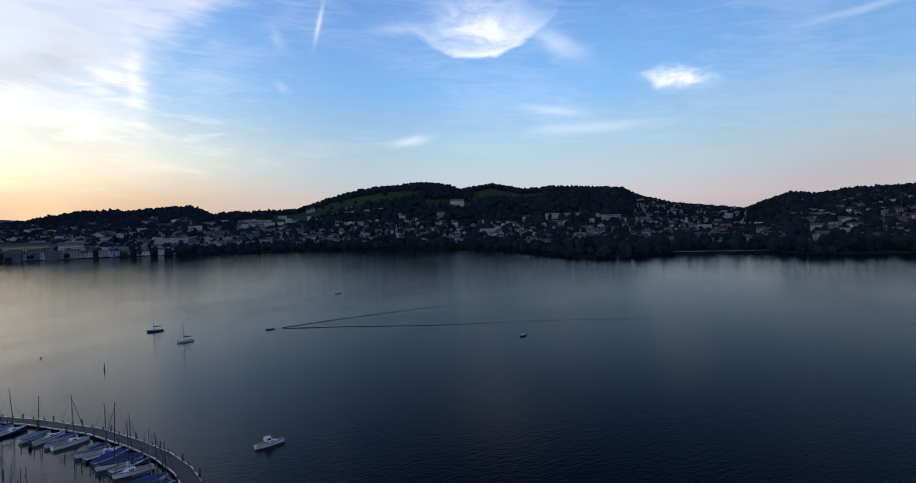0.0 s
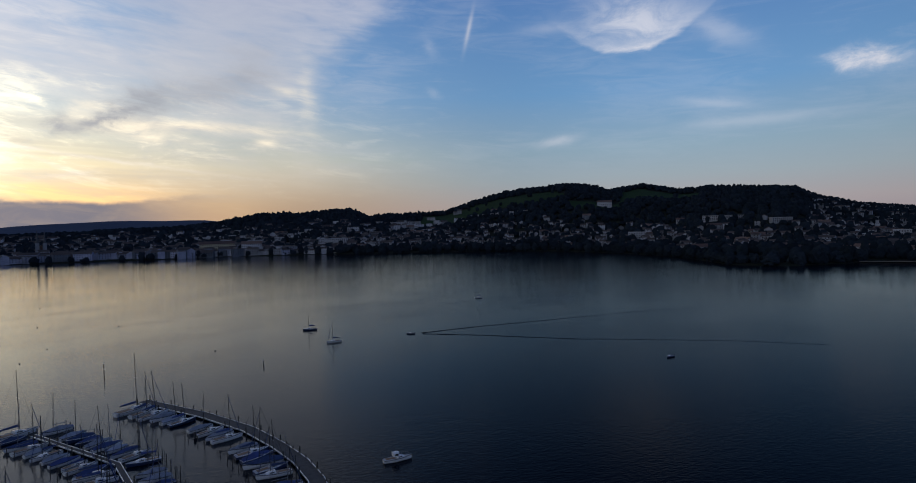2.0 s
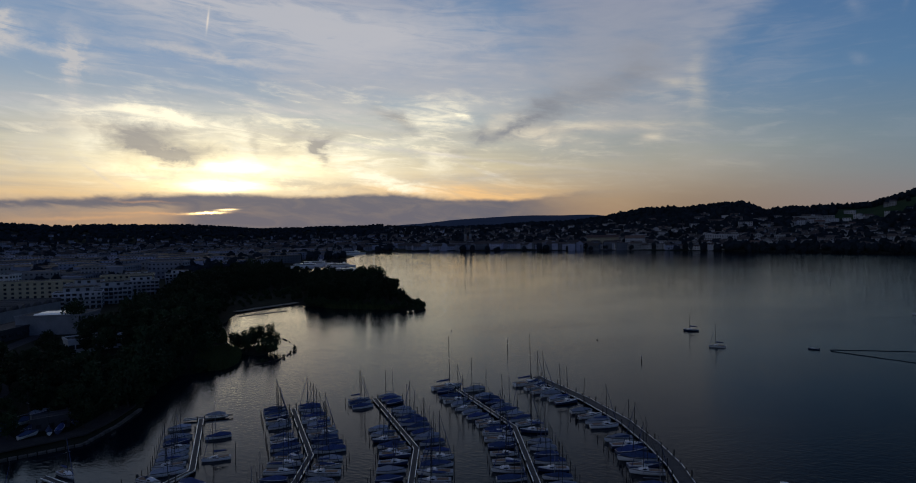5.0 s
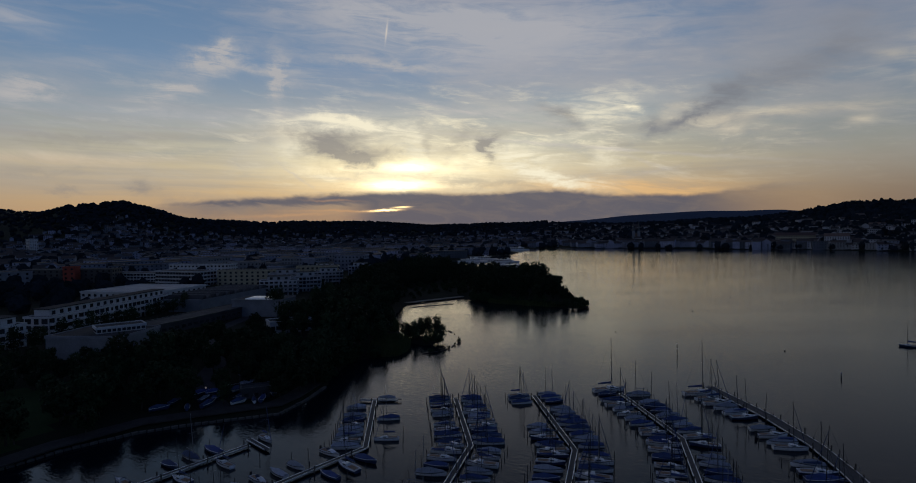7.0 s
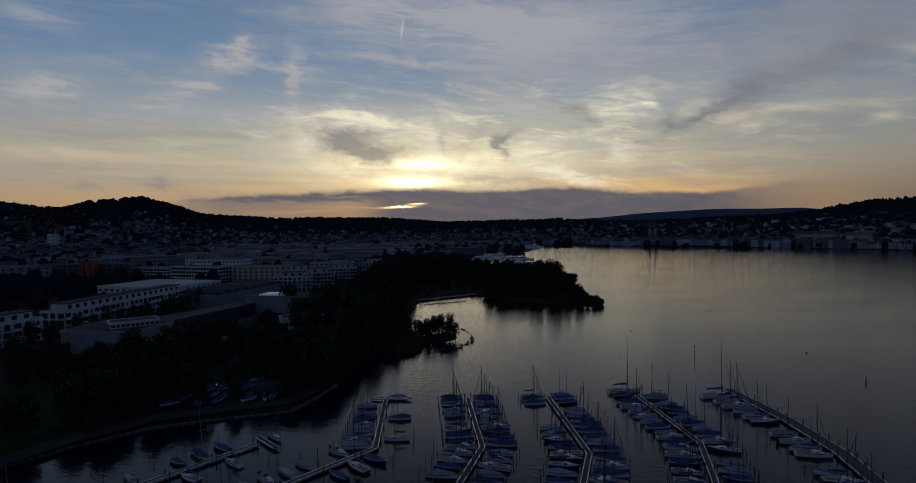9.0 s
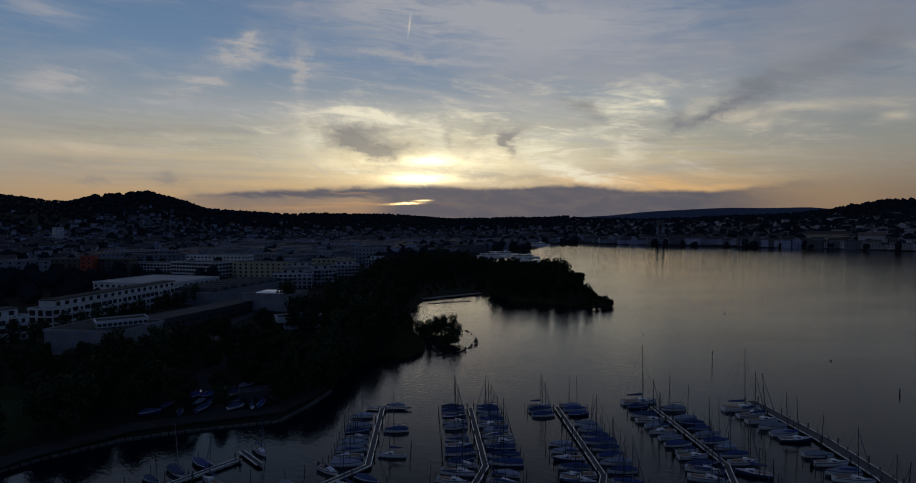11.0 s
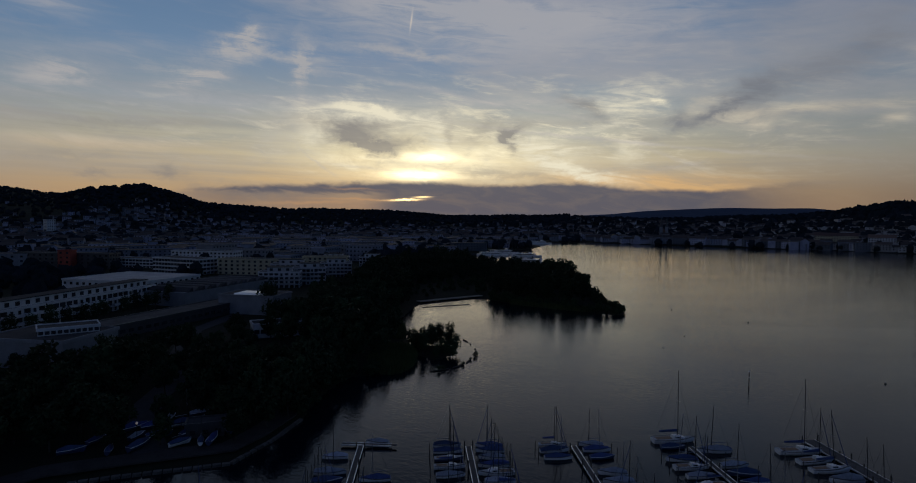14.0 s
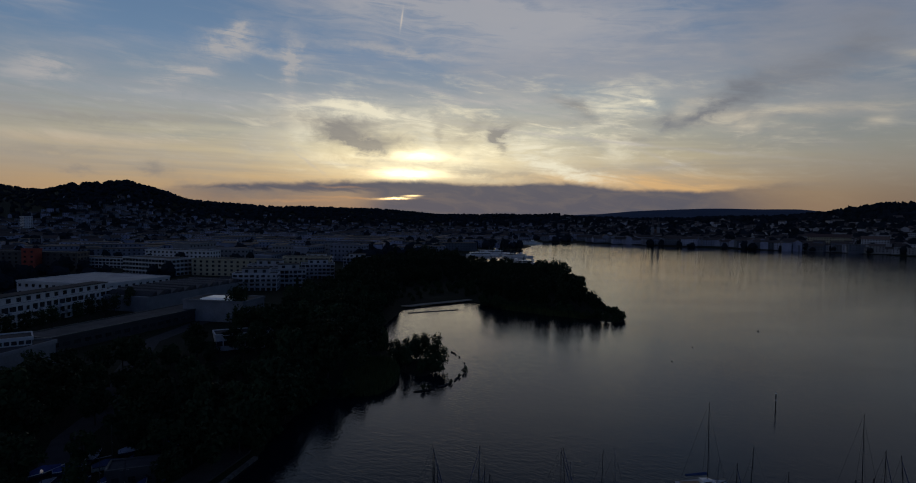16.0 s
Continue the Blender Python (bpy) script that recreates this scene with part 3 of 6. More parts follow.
FAR = np.array([(-180, 0), (-3, 0), (3, 40), (12, 72), (15, 98), (21, 122), (29, 112), (33, 85), (45, 40), (60, 0), (180, 0)], float)


def terrain(x, y, sd=None):
    x, y = np.asarray(x, float), np.asarray(y, float)
    sd = shore_distance(x, y) if sd is None else sd
    r, a = np.hypot(x, y), np.degrees(np.arctan2(x, y))
    rr, rz = np.interp(a, RIDGE[:, 0], RIDGE[:, 1]), np.interp(a, RIDGE[:, 0], RIDGE[:, 2])
    r0 = np.interp(a, START[:, 0], START[:, 1])
    t = np.clip((r - r0) / np.maximum(rr - r0, 50), 0, None)
    up = np.where(t < 1, 0.45 * t + 0.55 * np.clip(t, 0, 1) ** 2 * (3 - 2 * np.clip(t, 0, 1)), np.maximum(1 - 0.45 * (t - 1), 0.35))
    hills = rz * up + np.interp(a, FAR[:, 0], FAR[:, 1]) * np.clip((r - 2300) / 1900, 0, 1) ** 2
    rough = 3.0 * np.sin(x * 0.011 + 1.3) * np.sin(y * 0.013) * np.clip((r - r0) / 300, 0, 1)
    land = 0.9 + np.minimum(np.maximum(sd, 0) * 0.06, 1.9) + hills + rough
    return np.where(sd > 0, np.maximum(np.where(sd < 10, np.minimum(land, 0.15 + sd * 0.25 + hills * 0.5), land), 0.1), -np.minimum(-sd * 0.2 + 0.12, 4.0))


def height(x, y):
    return float(terrain(np.array([x]), np.array([y]))[0])


# one sheet of ground to the horizon, finer close by
ang = np.radians(np.arange(0, 360, 0.6))
rad = np.concatenate([[2.0], np.geomspace(12, 4750, 150)])
RR, AA = np.meshgrid(rad, ang, indexing="ij")
GX, GY = RR * np.sin(AA), 60 + RR * np.cos(AA)
GZ = terrain(GX, GY)
na, nr = len(ang), len(rad)
gv = np.stack([GX, GY, GZ], -1).reshape(-1, 3)
ii, jj = np.meshgrid(np.arange(nr - 1), np.arange(na), indexing="ij")
j2 = (jj + 1) % na
gf = np.stack([ii * na + jj, ii * na + j2, (ii + 1) * na + j2, (ii + 1) * na + jj], -1).reshape(-1, 4)
gf = gf[:, ::-1]
gm = bpy.data.meshes.new("ground")
gm.from_pydata(gv.tolist(), [], gf.tolist() + [[k for k in range(na)][::1]])
gm.materials.append(EARTH)
gm.materials.append(GRASS)
gm.materials.append(HAZY)
fc = gv[gf].mean(1)
fa, fr = np.degrees(np.arctan2(fc[:, 0], fc[:, 1])), np.hypot(fc[:, 0], fc[:, 1])


def meadow(a, r):
    """The open grass slopes of the far hills."""
    up = np.interp(a, RIDGE[:, 0], RIDGE[:, 1])
    t = r / up
    w = 4 * np.sin(r * 0.02)
    return ((a > 46) & (a < 63 + w * 0.2) & (t > 0.80) & (t < 0.93 + 0.01 * w)) | ((a > 69) & (a < 76) & (t > 0.78) & (t < 0.90)) | ((a > 64) & (a < 69) & (t > 0.72) & (t < 0.79))


field = (fc[:, 0] < -98) & (fc[:, 0] > -150) & (fc[:, 1] > 95) & (fc[:, 1] < 150)
# the ridge past 2750 m wears the haze-tinted forest colour
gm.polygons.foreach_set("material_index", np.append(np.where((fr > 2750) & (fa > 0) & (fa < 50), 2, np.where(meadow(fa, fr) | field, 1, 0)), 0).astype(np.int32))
gm.shade_smooth()
tagged(new("ground", gm), "dark grassy and wooded land rising to hills", "ground", kind="structure")

# the lake: one level sheet
bm = bmesh.new()
for c in ((-150, -2600), (1400, -2600), (1400, 1300), (-150, 1300)):
    bm.verts.new((*c, 0.0))
bm.faces.new(bm.verts)
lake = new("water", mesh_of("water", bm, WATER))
tagged(lake, "dark rippled lake reflecting the evening sky", "lake", kind="structure")


# ------------------------------------------------------------ quay, paths, beach
def ribbon(name, pts, width, lift, mat, label, category, thick=0.25):
    """A level-edged strip laid along a line on the ground."""
    bm = bmesh.new()
    P = [Vector((x, y, 0)) for x, y in pts]
    fine_pts = []
    for a, b in zip(P, P[1:]):
        n = max(1, int((b - a).length / 4))
        fine_pts += [a.lerp(b, i / n) for i in range(n)]
    fine_pts.append(P[-1])
    rings = []
    for i, p in enumerate(fine_pts):
        d = (fine_pts[min(i + 1, len(fine_pts) - 1)] - fine_pts[max(i - 1, 0)]).normalized()
        s = Vector((d.y, -d.x, 0)) * width / 2
        z = max(height(p.x, p.y), height(*(p + s).xy), height(*(p - s).xy), 0.2) + lift
        rings.append([p - s + Vector((0, 0, z)), p + s + Vector((0, 0, z)), p + s + Vector((0, 0, z - thick - lift)), p - s + Vector((0, 0, z - thick - lift))])
    loft(bm, rings)
    return tagged(new(name, mesh_of(name, bm, mat)), label, category, kind="structure")


ribbon("pavement", [(-103, 84), (-98, 98), (-91, 113), (-80, 127), (-69, 132.5), (-53, 139.5), (-50.5, 147), (-48.5, 158), (-50, 172)], 5.0, 0.06, PAVING, "pale lakeside promenade along the harbour", "path")
ribbon("road", [(-66, 136), (-74, 146), (-80, 158), (-84, 176), (-98, 205), (-112, 240), (-112, 290), (-128, 340), (-150, 420)], 6.0, 0.05, ASPHALT, "narrow dark asphalt lane between trees", "road")
ribbon("road", [(-158, 190), (-146, 242), (-134, 296), (-150, 380), (-190, 480)], 8.0, 0.05, ASPHALT, "asphalt street along a white apartment row", "road")
ribbon("beach", [(-39.5, 338.5), (-31, 346.8), (-22, 354), (-14, 361), (-6, 367.5)], 4.0, 0.05, SAND, "pale strip of sandy beach in a bay", "beach")

wall_bm = [(-100, 88), (-95.5, 101), (-88.5, 112.5), (-78.3, 122.5), (-68.2, 127.6), (-50.3, 134.6), (-46.8, 146), (-44.8, 158)]
quay = tagged(new("quay_wall"), "low weathered stone quay wall along the shore", "wall", kind="structure")
stone_bm = bmesh.new()
box(stone_bm, -0.72, 0.72, -0.45, 0.45, -1.2, 0.48, 0.94)
stone_me = mesh_of("stone", stone_bm, STONE)
for (ax, ay), (bx, by) in zip(wall_bm, wall_bm[1:]):
    L = hypot(bx - ax, by - ay)
    n = int(L / 1.5)
    for i in range(n):
        t = (i + 0.5) / n
        piece("stone", stone_me, quay, pose(ax + (bx - ax) * t, ay + (by - ay) * t, rng.uniform(-0.06, 0.06), 0, 0, degrees(atan2(by - ay, bx - ax)) + rng.uniform(-2, 2)))


# ------------------------------------------------------------ jetties and boats
def along(pts, step, start=0.0):
    """Places and headings every so many metres on a line."""
    out, left = [], start
    for (ax, ay), (bx, by) in zip(pts, pts[1:]):
        L = hypot(bx - ax, by - ay)
        s = left
        while s < L:
            out.append((ax + (bx - ax) * s / L, ay + (by - ay) * s / L, atan2(by - ay, bx - ax)))
            s += step
        left = s - L
    return out


def strip(bm, pts, off, width, z0, z1):
    """A bar that runs beside a line at a distance to its right."""
    P = [Vector((x, y)) for x, y in pts]
    rings = []
    for i, p in enumerate(P):
        d0 = (p - P[i - 1]).normalized() if i else (P[1] - p).normalized()
        d1 = (P[i + 1] - p).normalized() if i < len(P) - 1 else d0
        d = (d0 + d1).normalized()
        k = 1 / max(d.dot(d0), 0.5)
        n = Vector((d.y, -d.x)) * k
        a, b = p + n * (off - width / 2), p + n * (off + width / 2)
        rings.append([(a.x, a.y, z1), (b.x, b.y, z1), (b.x, b.y, z0), (a.x, a.y, z0)])
    return loft(bm, rings)


board_cache = {}


def jetty(pts, width, label, rail=False, head=None):
    root = new("jetty")
    tagged(root, label, "jetty", "jetties of the boat harbour")
    for w, p in ((width, pts),) + (((width, head),) if head else ()):
        part("substructure", strip(bmesh.new(), p, 0, w - 0.30, 0.30, 0.50), PILE, root)
        part("edge_beam", strip(bmesh.new(), p, w / 2 - 0.07, 0.14, 0.40, 0.66), GALV, root, "pale galvanised edge beam")
        part("edge_beam", strip(bmesh.new(), p, -w / 2 + 0.07, 0.14, 0.40, 0.66), GALV, root, "pale galvanised edge beam")
        key = round(w, 2)
        if key not in board_cache:
            b = bmesh.new()
            box(b, -1.07, 1.07, -w / 2 + 0.15, w / 2 - 0.15, 0.50, 0.58)
            board_cache[key] = mesh_of("deck_board", b, BOARD)
        for x, y, a in along(p, 2.2, 1.1):
            piece("deck_board", board_cache[key], root, pose(x, y, 0, 0, 0, degrees(a)))
    for x, y, a in along(pts, 9.0, 0.6):
        for s in (-1, 1):
            b = bmesh.new()
            ox, oy = x - sin(a) * s * (width / 2 + 0.18), y + cos(a) * s * (width / 2 + 0.18)
            rod(b, (ox, oy, -3), (ox, oy, rng.uniform(1.3, 2.0)), 0.14, 0.13, 8)
            part("mooring_pole", b, PILE, root)
    if rail:
        for x, y, a in along(pts, 3.0, 1.0):
            b = bmesh.new()
            ox, oy = x - sin(a) * (width / 2 - 0.1), y + cos(a) * (width / 2 - 0.1)
            box(b, ox - 0.1, ox + 0.1, oy - 0.1, oy + 0.1, 0.66, 1.15, 0.8)
            part("bollard", b, PILE, root)
    return root


JET = {
    "A": [(-50, 113.5), (-63, 95), (-80, 71), (-98, 45.5)],
    "B": [(-28.3, 143.6), (-25.2, 111.5), (-38, 95), (-58, 69), (-85, 34)],
    "C": [(-7.2, 144.7), (-3.6, 112), (-7.6, 96), (-18, 54), (-28.5, 14)],
    "D": [(13.6, 146.5), (17.2, 109), (13.2, 94), (2, 52), (-8, 12)],
    "E": [(36.8, 147.8), (40.7, 114.5), (34.6, 89), (24, 45), (15, 12)],
    "F": [(62.5, 153.0), (65.6, 128.5), (65.9, 110.2), (63.8, 96.4), (61.3, 86), (57.8, 77), (50, 64), (40, 50), (28, 36), (11, 14)],
}
jetty(JET["A"], 1.2, "narrow grey boarded jetty with pale metal edges", head=[(-51.3, 117), (-45.4, 111.2)])
jetty(JET["B"], 1.2, "narrow grey boarded jetty with a cross head", head=[(-32.3, 144.4), (-22.3, 144.4)])
jetty(JET["C"], 1.2, "narrow bent grey jetty between covered sailing boats")
jetty(JET["D"], 1.2, "narrow bent grey jetty with boats on both sides")
jetty(JET["E"], 1.2, "long bent grey jetty lined with sailing boats")
jetty(JET["F"], 3.0, "wide curved outer jetty with bollards along its edge", rail=True)


def hull_rings(L, B, H, n=9):
    rings = []
    for i in range(n):
        s = i / (n - 1)
        w = B / 2 * (0.80 + 0.20 * min(s / 0.35, 1)) if s < 0.35 else B / 2 * max(1 - ((s - 0.35) / 0.65) ** 2.3, 0.02)
        z = H * (0.86 + 0.28 * s * s)
        x = -L / 2 + L * s + (0.25 * (z / H) if s > 0.95 else 0)
        rings.append([(x, w, z), (x, w * 0.93, z * 0.45), (x - 0.3 * s, w * 0.62, -0.12), (x - 0.6 * s, 0, -0.42), (x - 0.3 * s, -w * 0.62, -0.12), (x, -w * 0.93, z * 0.45), (x, -w, z)])
    return rings


def boat(kind, L, hull_mat, cover=None, mast=0.0, jib=False, label=""):
    """A moored boat, bow along its own +x, afloat at z = 0."""
    B, H = L * 0.325, 0.28 + L * 0.075
    root = new(kind)
    tagged(root, label, "boat", "boats in the harbour")
    rings = hull_rings(L, B, H)
    hb = bmesh.new()
    loft(hb, rings)
    part("hull", hb, hull_mat, root, smooth=False)
    db = bmesh.new()
    dk = [[(r[0][0], r[0][1] * 0.94, r[0][2] + 0.02), (r[0][0], 0, r[0][2] + 0.09), (r[-1][0], r[-1][1] * 0.94, r[-1][2] + 0.02)] for r in rings]
    loft(db, dk, close=False)
    part("deck", db, DECK, root)
    for sgn in (0, -1):
        rb = bmesh.new()
        loft(rb, [[(r[sgn][0] + 0.01, r[sgn][1] + dy, r[sgn][2] + dz) for dy, dz in ((-0.05, -0.05), (0.05, -0.05), (0.05, 0.05), (-0.05, 0.05))] for r in rings])
        part("rubbing_strake", rb, DARK if hull_mat is GEL else GEL, root)
    if cover is not None:
        cb = bmesh.new()
        cr = []
        for i in range(8):
            s = 0.02 + 0.94 * i / 7
            r = rings[min(int(s * 8), 7)]
            t = s * 8 - int(s * 8)
            r2 = rings[min(int(s * 8) + 1, 8)]
            w = (r[0][1] * (1 - t) + r2[0][1] * t) * 0.84 + 0.03
            zt = H * (0.86 + 0.28 * s * s)
            ridge = zt + 0.25 + (0.62 + 0.06 * (i % 2)) * exp(-((s - 0.42) / 0.34) ** 2)
            x = -L / 2 + L * s
            cr.append([(x, w, zt - 0.10), (x, w * 0.98, zt + 0.10), (x, w * 0.45, (ridge + zt) / 2 + 0.14), (x, 0, ridge), (x, -w * 0.45, (ridge + zt) / 2 + 0.10), (x, -w * 0.98, zt + 0.10), (x, -w, zt - 0.10)])
        loft(cb, cr)
        part("tarpaulin", cb, cover, root, "blue tarpaulin cover" if cover is TARP_BLUE else "grey tarpaulin cover")
    else:
        cb = bmesh.new()
        c = [[(-L * 0.02 + x, y * B, H * z) for y, z in ((-0.30, 0.92), (-0.26, zt), (0, zt + 0.08), (0.26, zt), (0.30, 0.92))] for x, zt in ((0.0, 1.55), (L * 0.16, 1.5), (L * 0.28, 1.15))]
        loft(cb, c)
        part("cabin", cb, GEL, root)
        for sgn in (-1, 1):
            wb = bmesh.new()
            box(wb, L * 0.02, L * 0.15, sgn * B * 0.285 - 0.03, sgn * B * 0.285 + 0.03, H * 1.12, H * 1.38)
            part("cabin_window", wb, GLASS, root)
        kb = bmesh.new()
        box(kb, -L * 0.42, -L * 0.05, -B * 0.24, B * 0.24, H * 0.90, H * 1.02)
        part("cockpit_sole", kb, TEAK, root)
        if kind == "motorboat":
            sb = bmesh.new()
            loft(sb, [[(-L * 0.03, -B * 0.33, H * 1.5), (L * 0.02, 0, H * 1.55), (-L * 0.03, B * 0.33, H * 1.5)], [(-L * 0.10, -B * 0.3, H * 2.1), (-L * 0.06, 0, H * 2.15), (-L * 0.10, B * 0.3, H * 2.1)]], close=False)
            part("windscreen", sb, GLASS, root)
            ob2 = bmesh.new()
            box(ob2, -L / 2 - 0.45, -L / 2 - 0.02, -0.2, 0.2, 0.1, 1.25, 0.8)
            part("outboard_motor", ob2, DARK, root)
    if mast:
        mb = bmesh.new()
        rod(mb, (L * 0.12, 0, H), (L * 0.10, 0, H + mast), 0.078, 0.05, 6)
        part("mast", mb, ALU if rng.random() < 0.35 else DARK, root)
        bb = bmesh.new()
        rod(bb, (L * 0.11, 0, H + 1.25), (-L * 0.36, 0, H + 1.2), 0.06, n=5)
        part("boom", bb, ALU, root)
        for sgn in (-1, 1):
            b = bmesh.new()
            rod(b, (L * 0.08, sgn * B * 0.46, H * 0.95), (L * 0.105, 0, H + mast * 0.86), 0.016, n=3)
            part("shroud", b, DARK, root)
        b = bmesh.new()
        rod(b, (L * 0.47, 0, H * 1.12), (L * 0.10, 0, H + mast * 0.93), 0.075 if jib else 0.018, 0.045 if jib else 0.018, 5)
        part("furled_jib" if jib else "forestay", b, TARP_BLUE if jib else DARK, root)
        b = bmesh.new()
        rod(b, (-L * 0.48, 0, H), (L * 0.10, 0, H + mast), 0.016, n=3)
        part("backstay", b, DARK, root)
        b = bmesh.new()
        rod(b, (L * 0.11, -0.75, H + mast * 0.55), (L * 0.11, 0.75, H + mast * 0.55), 0.03, n=4)
        part("spreader", b, ALU, root)
        if cover is None:
            b = bmesh.new()
            loft(b, [[(x, y * k, H + 1.32 + z * k) for y, z in ((-0.16, 0), (-0.1, 0.28), (0, 0.38), (0.1, 0.28), (0.16, 0))] for x, k in ((L * 0.09, 1.3), (-L * 0.1, 1.0), (-L * 0.35, 0.6))])
            part("sail_cover", b, TARP_BLUE, root, "blue sail cover on the boom")
    return root


class Stamp:
    """The first call sets the built thing in place, later calls copy it."""

    def __init__(self, build):
        self.build, self.first = build, None

    def __call__(self, m):
        if self.first is None:
            self.first = self.build()
            self.first.matrix_basis = m
            return self.first
        return copy_thing(self.first, m @ Matrix.Diagonal((*[1 / k for k in self.first.scale], 1)))


def size(s, sz=None):
    return Matrix.Diagonal((s, s, sz or s, 1))


BOATS = {
    "blue_mast": Stamp(lambda: boat("sailboat", 6.3, GEL, TARP_BLUE, 9.2, False, "moored sailing boat under a blue tarpaulin with bare mast")),
    "blue_jib": Stamp(lambda: boat("sailboat", 6.7, GEL, TARP_BLUE, 9.8, True, "moored sailing boat with blue tarpaulin and furled jib")),
    "grey_mast": Stamp(lambda: boat("sailboat", 6.0, GEL, TARP_GREY, 8.6, False, "moored sailing boat under a grey tarpaulin with bare mast")),
    "white_mast": Stamp(lambda: boat("sailboat", 6.5, GEL, None, 9.2, True, "white moored sailing yacht with cabin and blue sail cover")),
    "white_tall": Stamp(lambda: boat("sailboat", 8.6, GEL, None, 13.8, False, "large white sailing yacht with a tall dark mast")),
    "dark_mast": Stamp(lambda: boat("sailboat", 6.4, GEL_DARK, None, 9.0, False, "dark blue hulled sailing boat with cabin and mast")),
    "blue_low": Stamp(lambda: boat("motorboat", 5.8, GEL_DARK, TARP_BLUE, 0, False, "moored boat wholly covered by a blue tarpaulin")),
    "grey_low": Stamp(lambda: boat("motorboat", 5.6, GEL, TARP_GREY, 0, False, "moored white boat covered by a grey tarpaulin")),
    "small_motor": Stamp(lambda: boat("motorboat", 5.6, GEL_DARK, None, 0, False, "small dark-hulled motorboat out on the lake")),
    "motor": Stamp(lambda: boat("motorboat", 5.6, GEL, None, 0, False, "white open motorboat with windscreen and outboard")),
}
POST = Stamp(lambda: tagged(part("mooring_post", rod(bmesh.new(), (0, 0, -3), (0, 0, 1.25), 0.075, 0.07, 6), PILE, None), "dark wooden mooring post standing in the water", "post", "mooring posts"))


def moor(pts, side, first, last, mix, step=2.65, gap=0.0, width=1.5, fill=0.94, skip=()):
    """A row of boats, sterns out, along one side of a jetty."""
    for i, (x, y, a) in enumerate(along(pts, step, first)):
        d = first + i * step
        if d > last:
            break
        if any(lo < d < hi for lo, hi in skip):
            continue
        ox, oy = -sin(a) * side, cos(a) * side
        far = width / 2 + (6.9 if width < 2 else 8.2)
        if rng.random() < 0.8:
            POST(pose(x + ox * far - cos(a) * 1.3, y + oy * far - sin(a) * 1.3, rng.uniform(-0.3, 0.5), rng.uniform(-2, 2), rng.uniform(-2, 2), 0))
        if rng.random() > fill:
            continue
        kind = rng.choice(mix)
        out = width / 2 + (4.6 if kind == "white_tall" else 3.45 if width < 2 else 4.0)
        turn = degrees(atan2(-oy, -ox)) + (180 if rng.random() < 0.25 else 0) + rng.uniform(-4, 4)
        BOATS[kind](pose(x + ox * out, y + oy * out, 0, rng.uniform(-4.0, 4.0), rng.uniform(-2.0, 2.0), turn) @ size(rng.uniform(0.78, 1.0) * (1.0 if width < 2 else 1.12)))


LOTS = ["blue_mast", "blue_jib", "grey_mast", "white_mast", "white_mast", "grey_mast", "blue_low", "grey_low", "white_mast", "dark_mast"]
PALE = ["white_mast", "white_mast", "grey_mast", "blue_mast", "dark_mast", "grey_low", "motor"]
BLUE = ["blue_mast", "blue_jib", "blue_low", "white_mast", "grey_mast", "white_mast", "grey_mast", "white_mast", "grey_low"]
OPEN = ["white_mast", "motor", "grey_low", "blue_low", "dark_mast", "blue_mast"]
# side 1 lies to the left of the way from the head to the shore
moor(JET["A"], 1, 4.0, 44, OPEN, 4.2, fill=0.72)
moor(JET["A"], -1, 5.5, 44, OPEN, 4.4, fill=0.72)
moor(JET["B"], 1, 14, 66, OPEN, 4.4, fill=0.72, skip=((17, 22),))
moor(JET["B"], -1, 4.5, 33, ["grey_mast", "white_mast", "blue_low", "grey_mast", "grey_low"], 3.3)
moor(JET["B"], -1, 38, 66, OPEN, 4.0, fill=0.75)
moor(JET["C"], 1, 1.4, 60, BLUE, 3.3)
moor(JET["C"], -1, 1.4, 60, LOTS, 3.5, skip=((13.5, 16.5),))
moor(JET["D"], 1, 1.4, 60, BLUE, 3.4)
moor(JET["D"], -1, 1.4, 5.2, BLUE, 3.4)
moor(JET["D"], -1, 22.5, 60, LOTS, 3.6)
moor(JET["E"], 1, 1.6, 72, LOTS, 3.4)
moor(JET["E"], -1, 5.4, 27, PALE, 3.5)
moor(JET["E"], -1, 29, 72, BLUE, 3.8)
moor(JET["F"], -1, 9.5, 46, PALE, 3.9, width=3.0)
moor(JET["F"], -1, 53, 92, LOTS, 3.5, width=3.0)
for x, y, a, k in ((34.6, 151.4, 8, "white_tall"), (33.4, 148.0, 5, "blue_low"), (57.6, 147.2, 4, "white_tall"), (-11.6, 145.8, 4, "blue_jib"), (-3.0, 146.0, 176, "blue_jib"), (9.4, 147.4, 4, "white_mast"), (17.4, 148.0, 178, "grey_mast"), (-25.4, 146.3, 178, "grey_low"), (42.3, 147.2, 185, "blue_low"), (-47.8, 117.6, -46, "white_mast")):
    BOATS[k](pose(x, y, 0, 0, 0, a) @ size(1.0 if k == "white_tall" else 0.8))


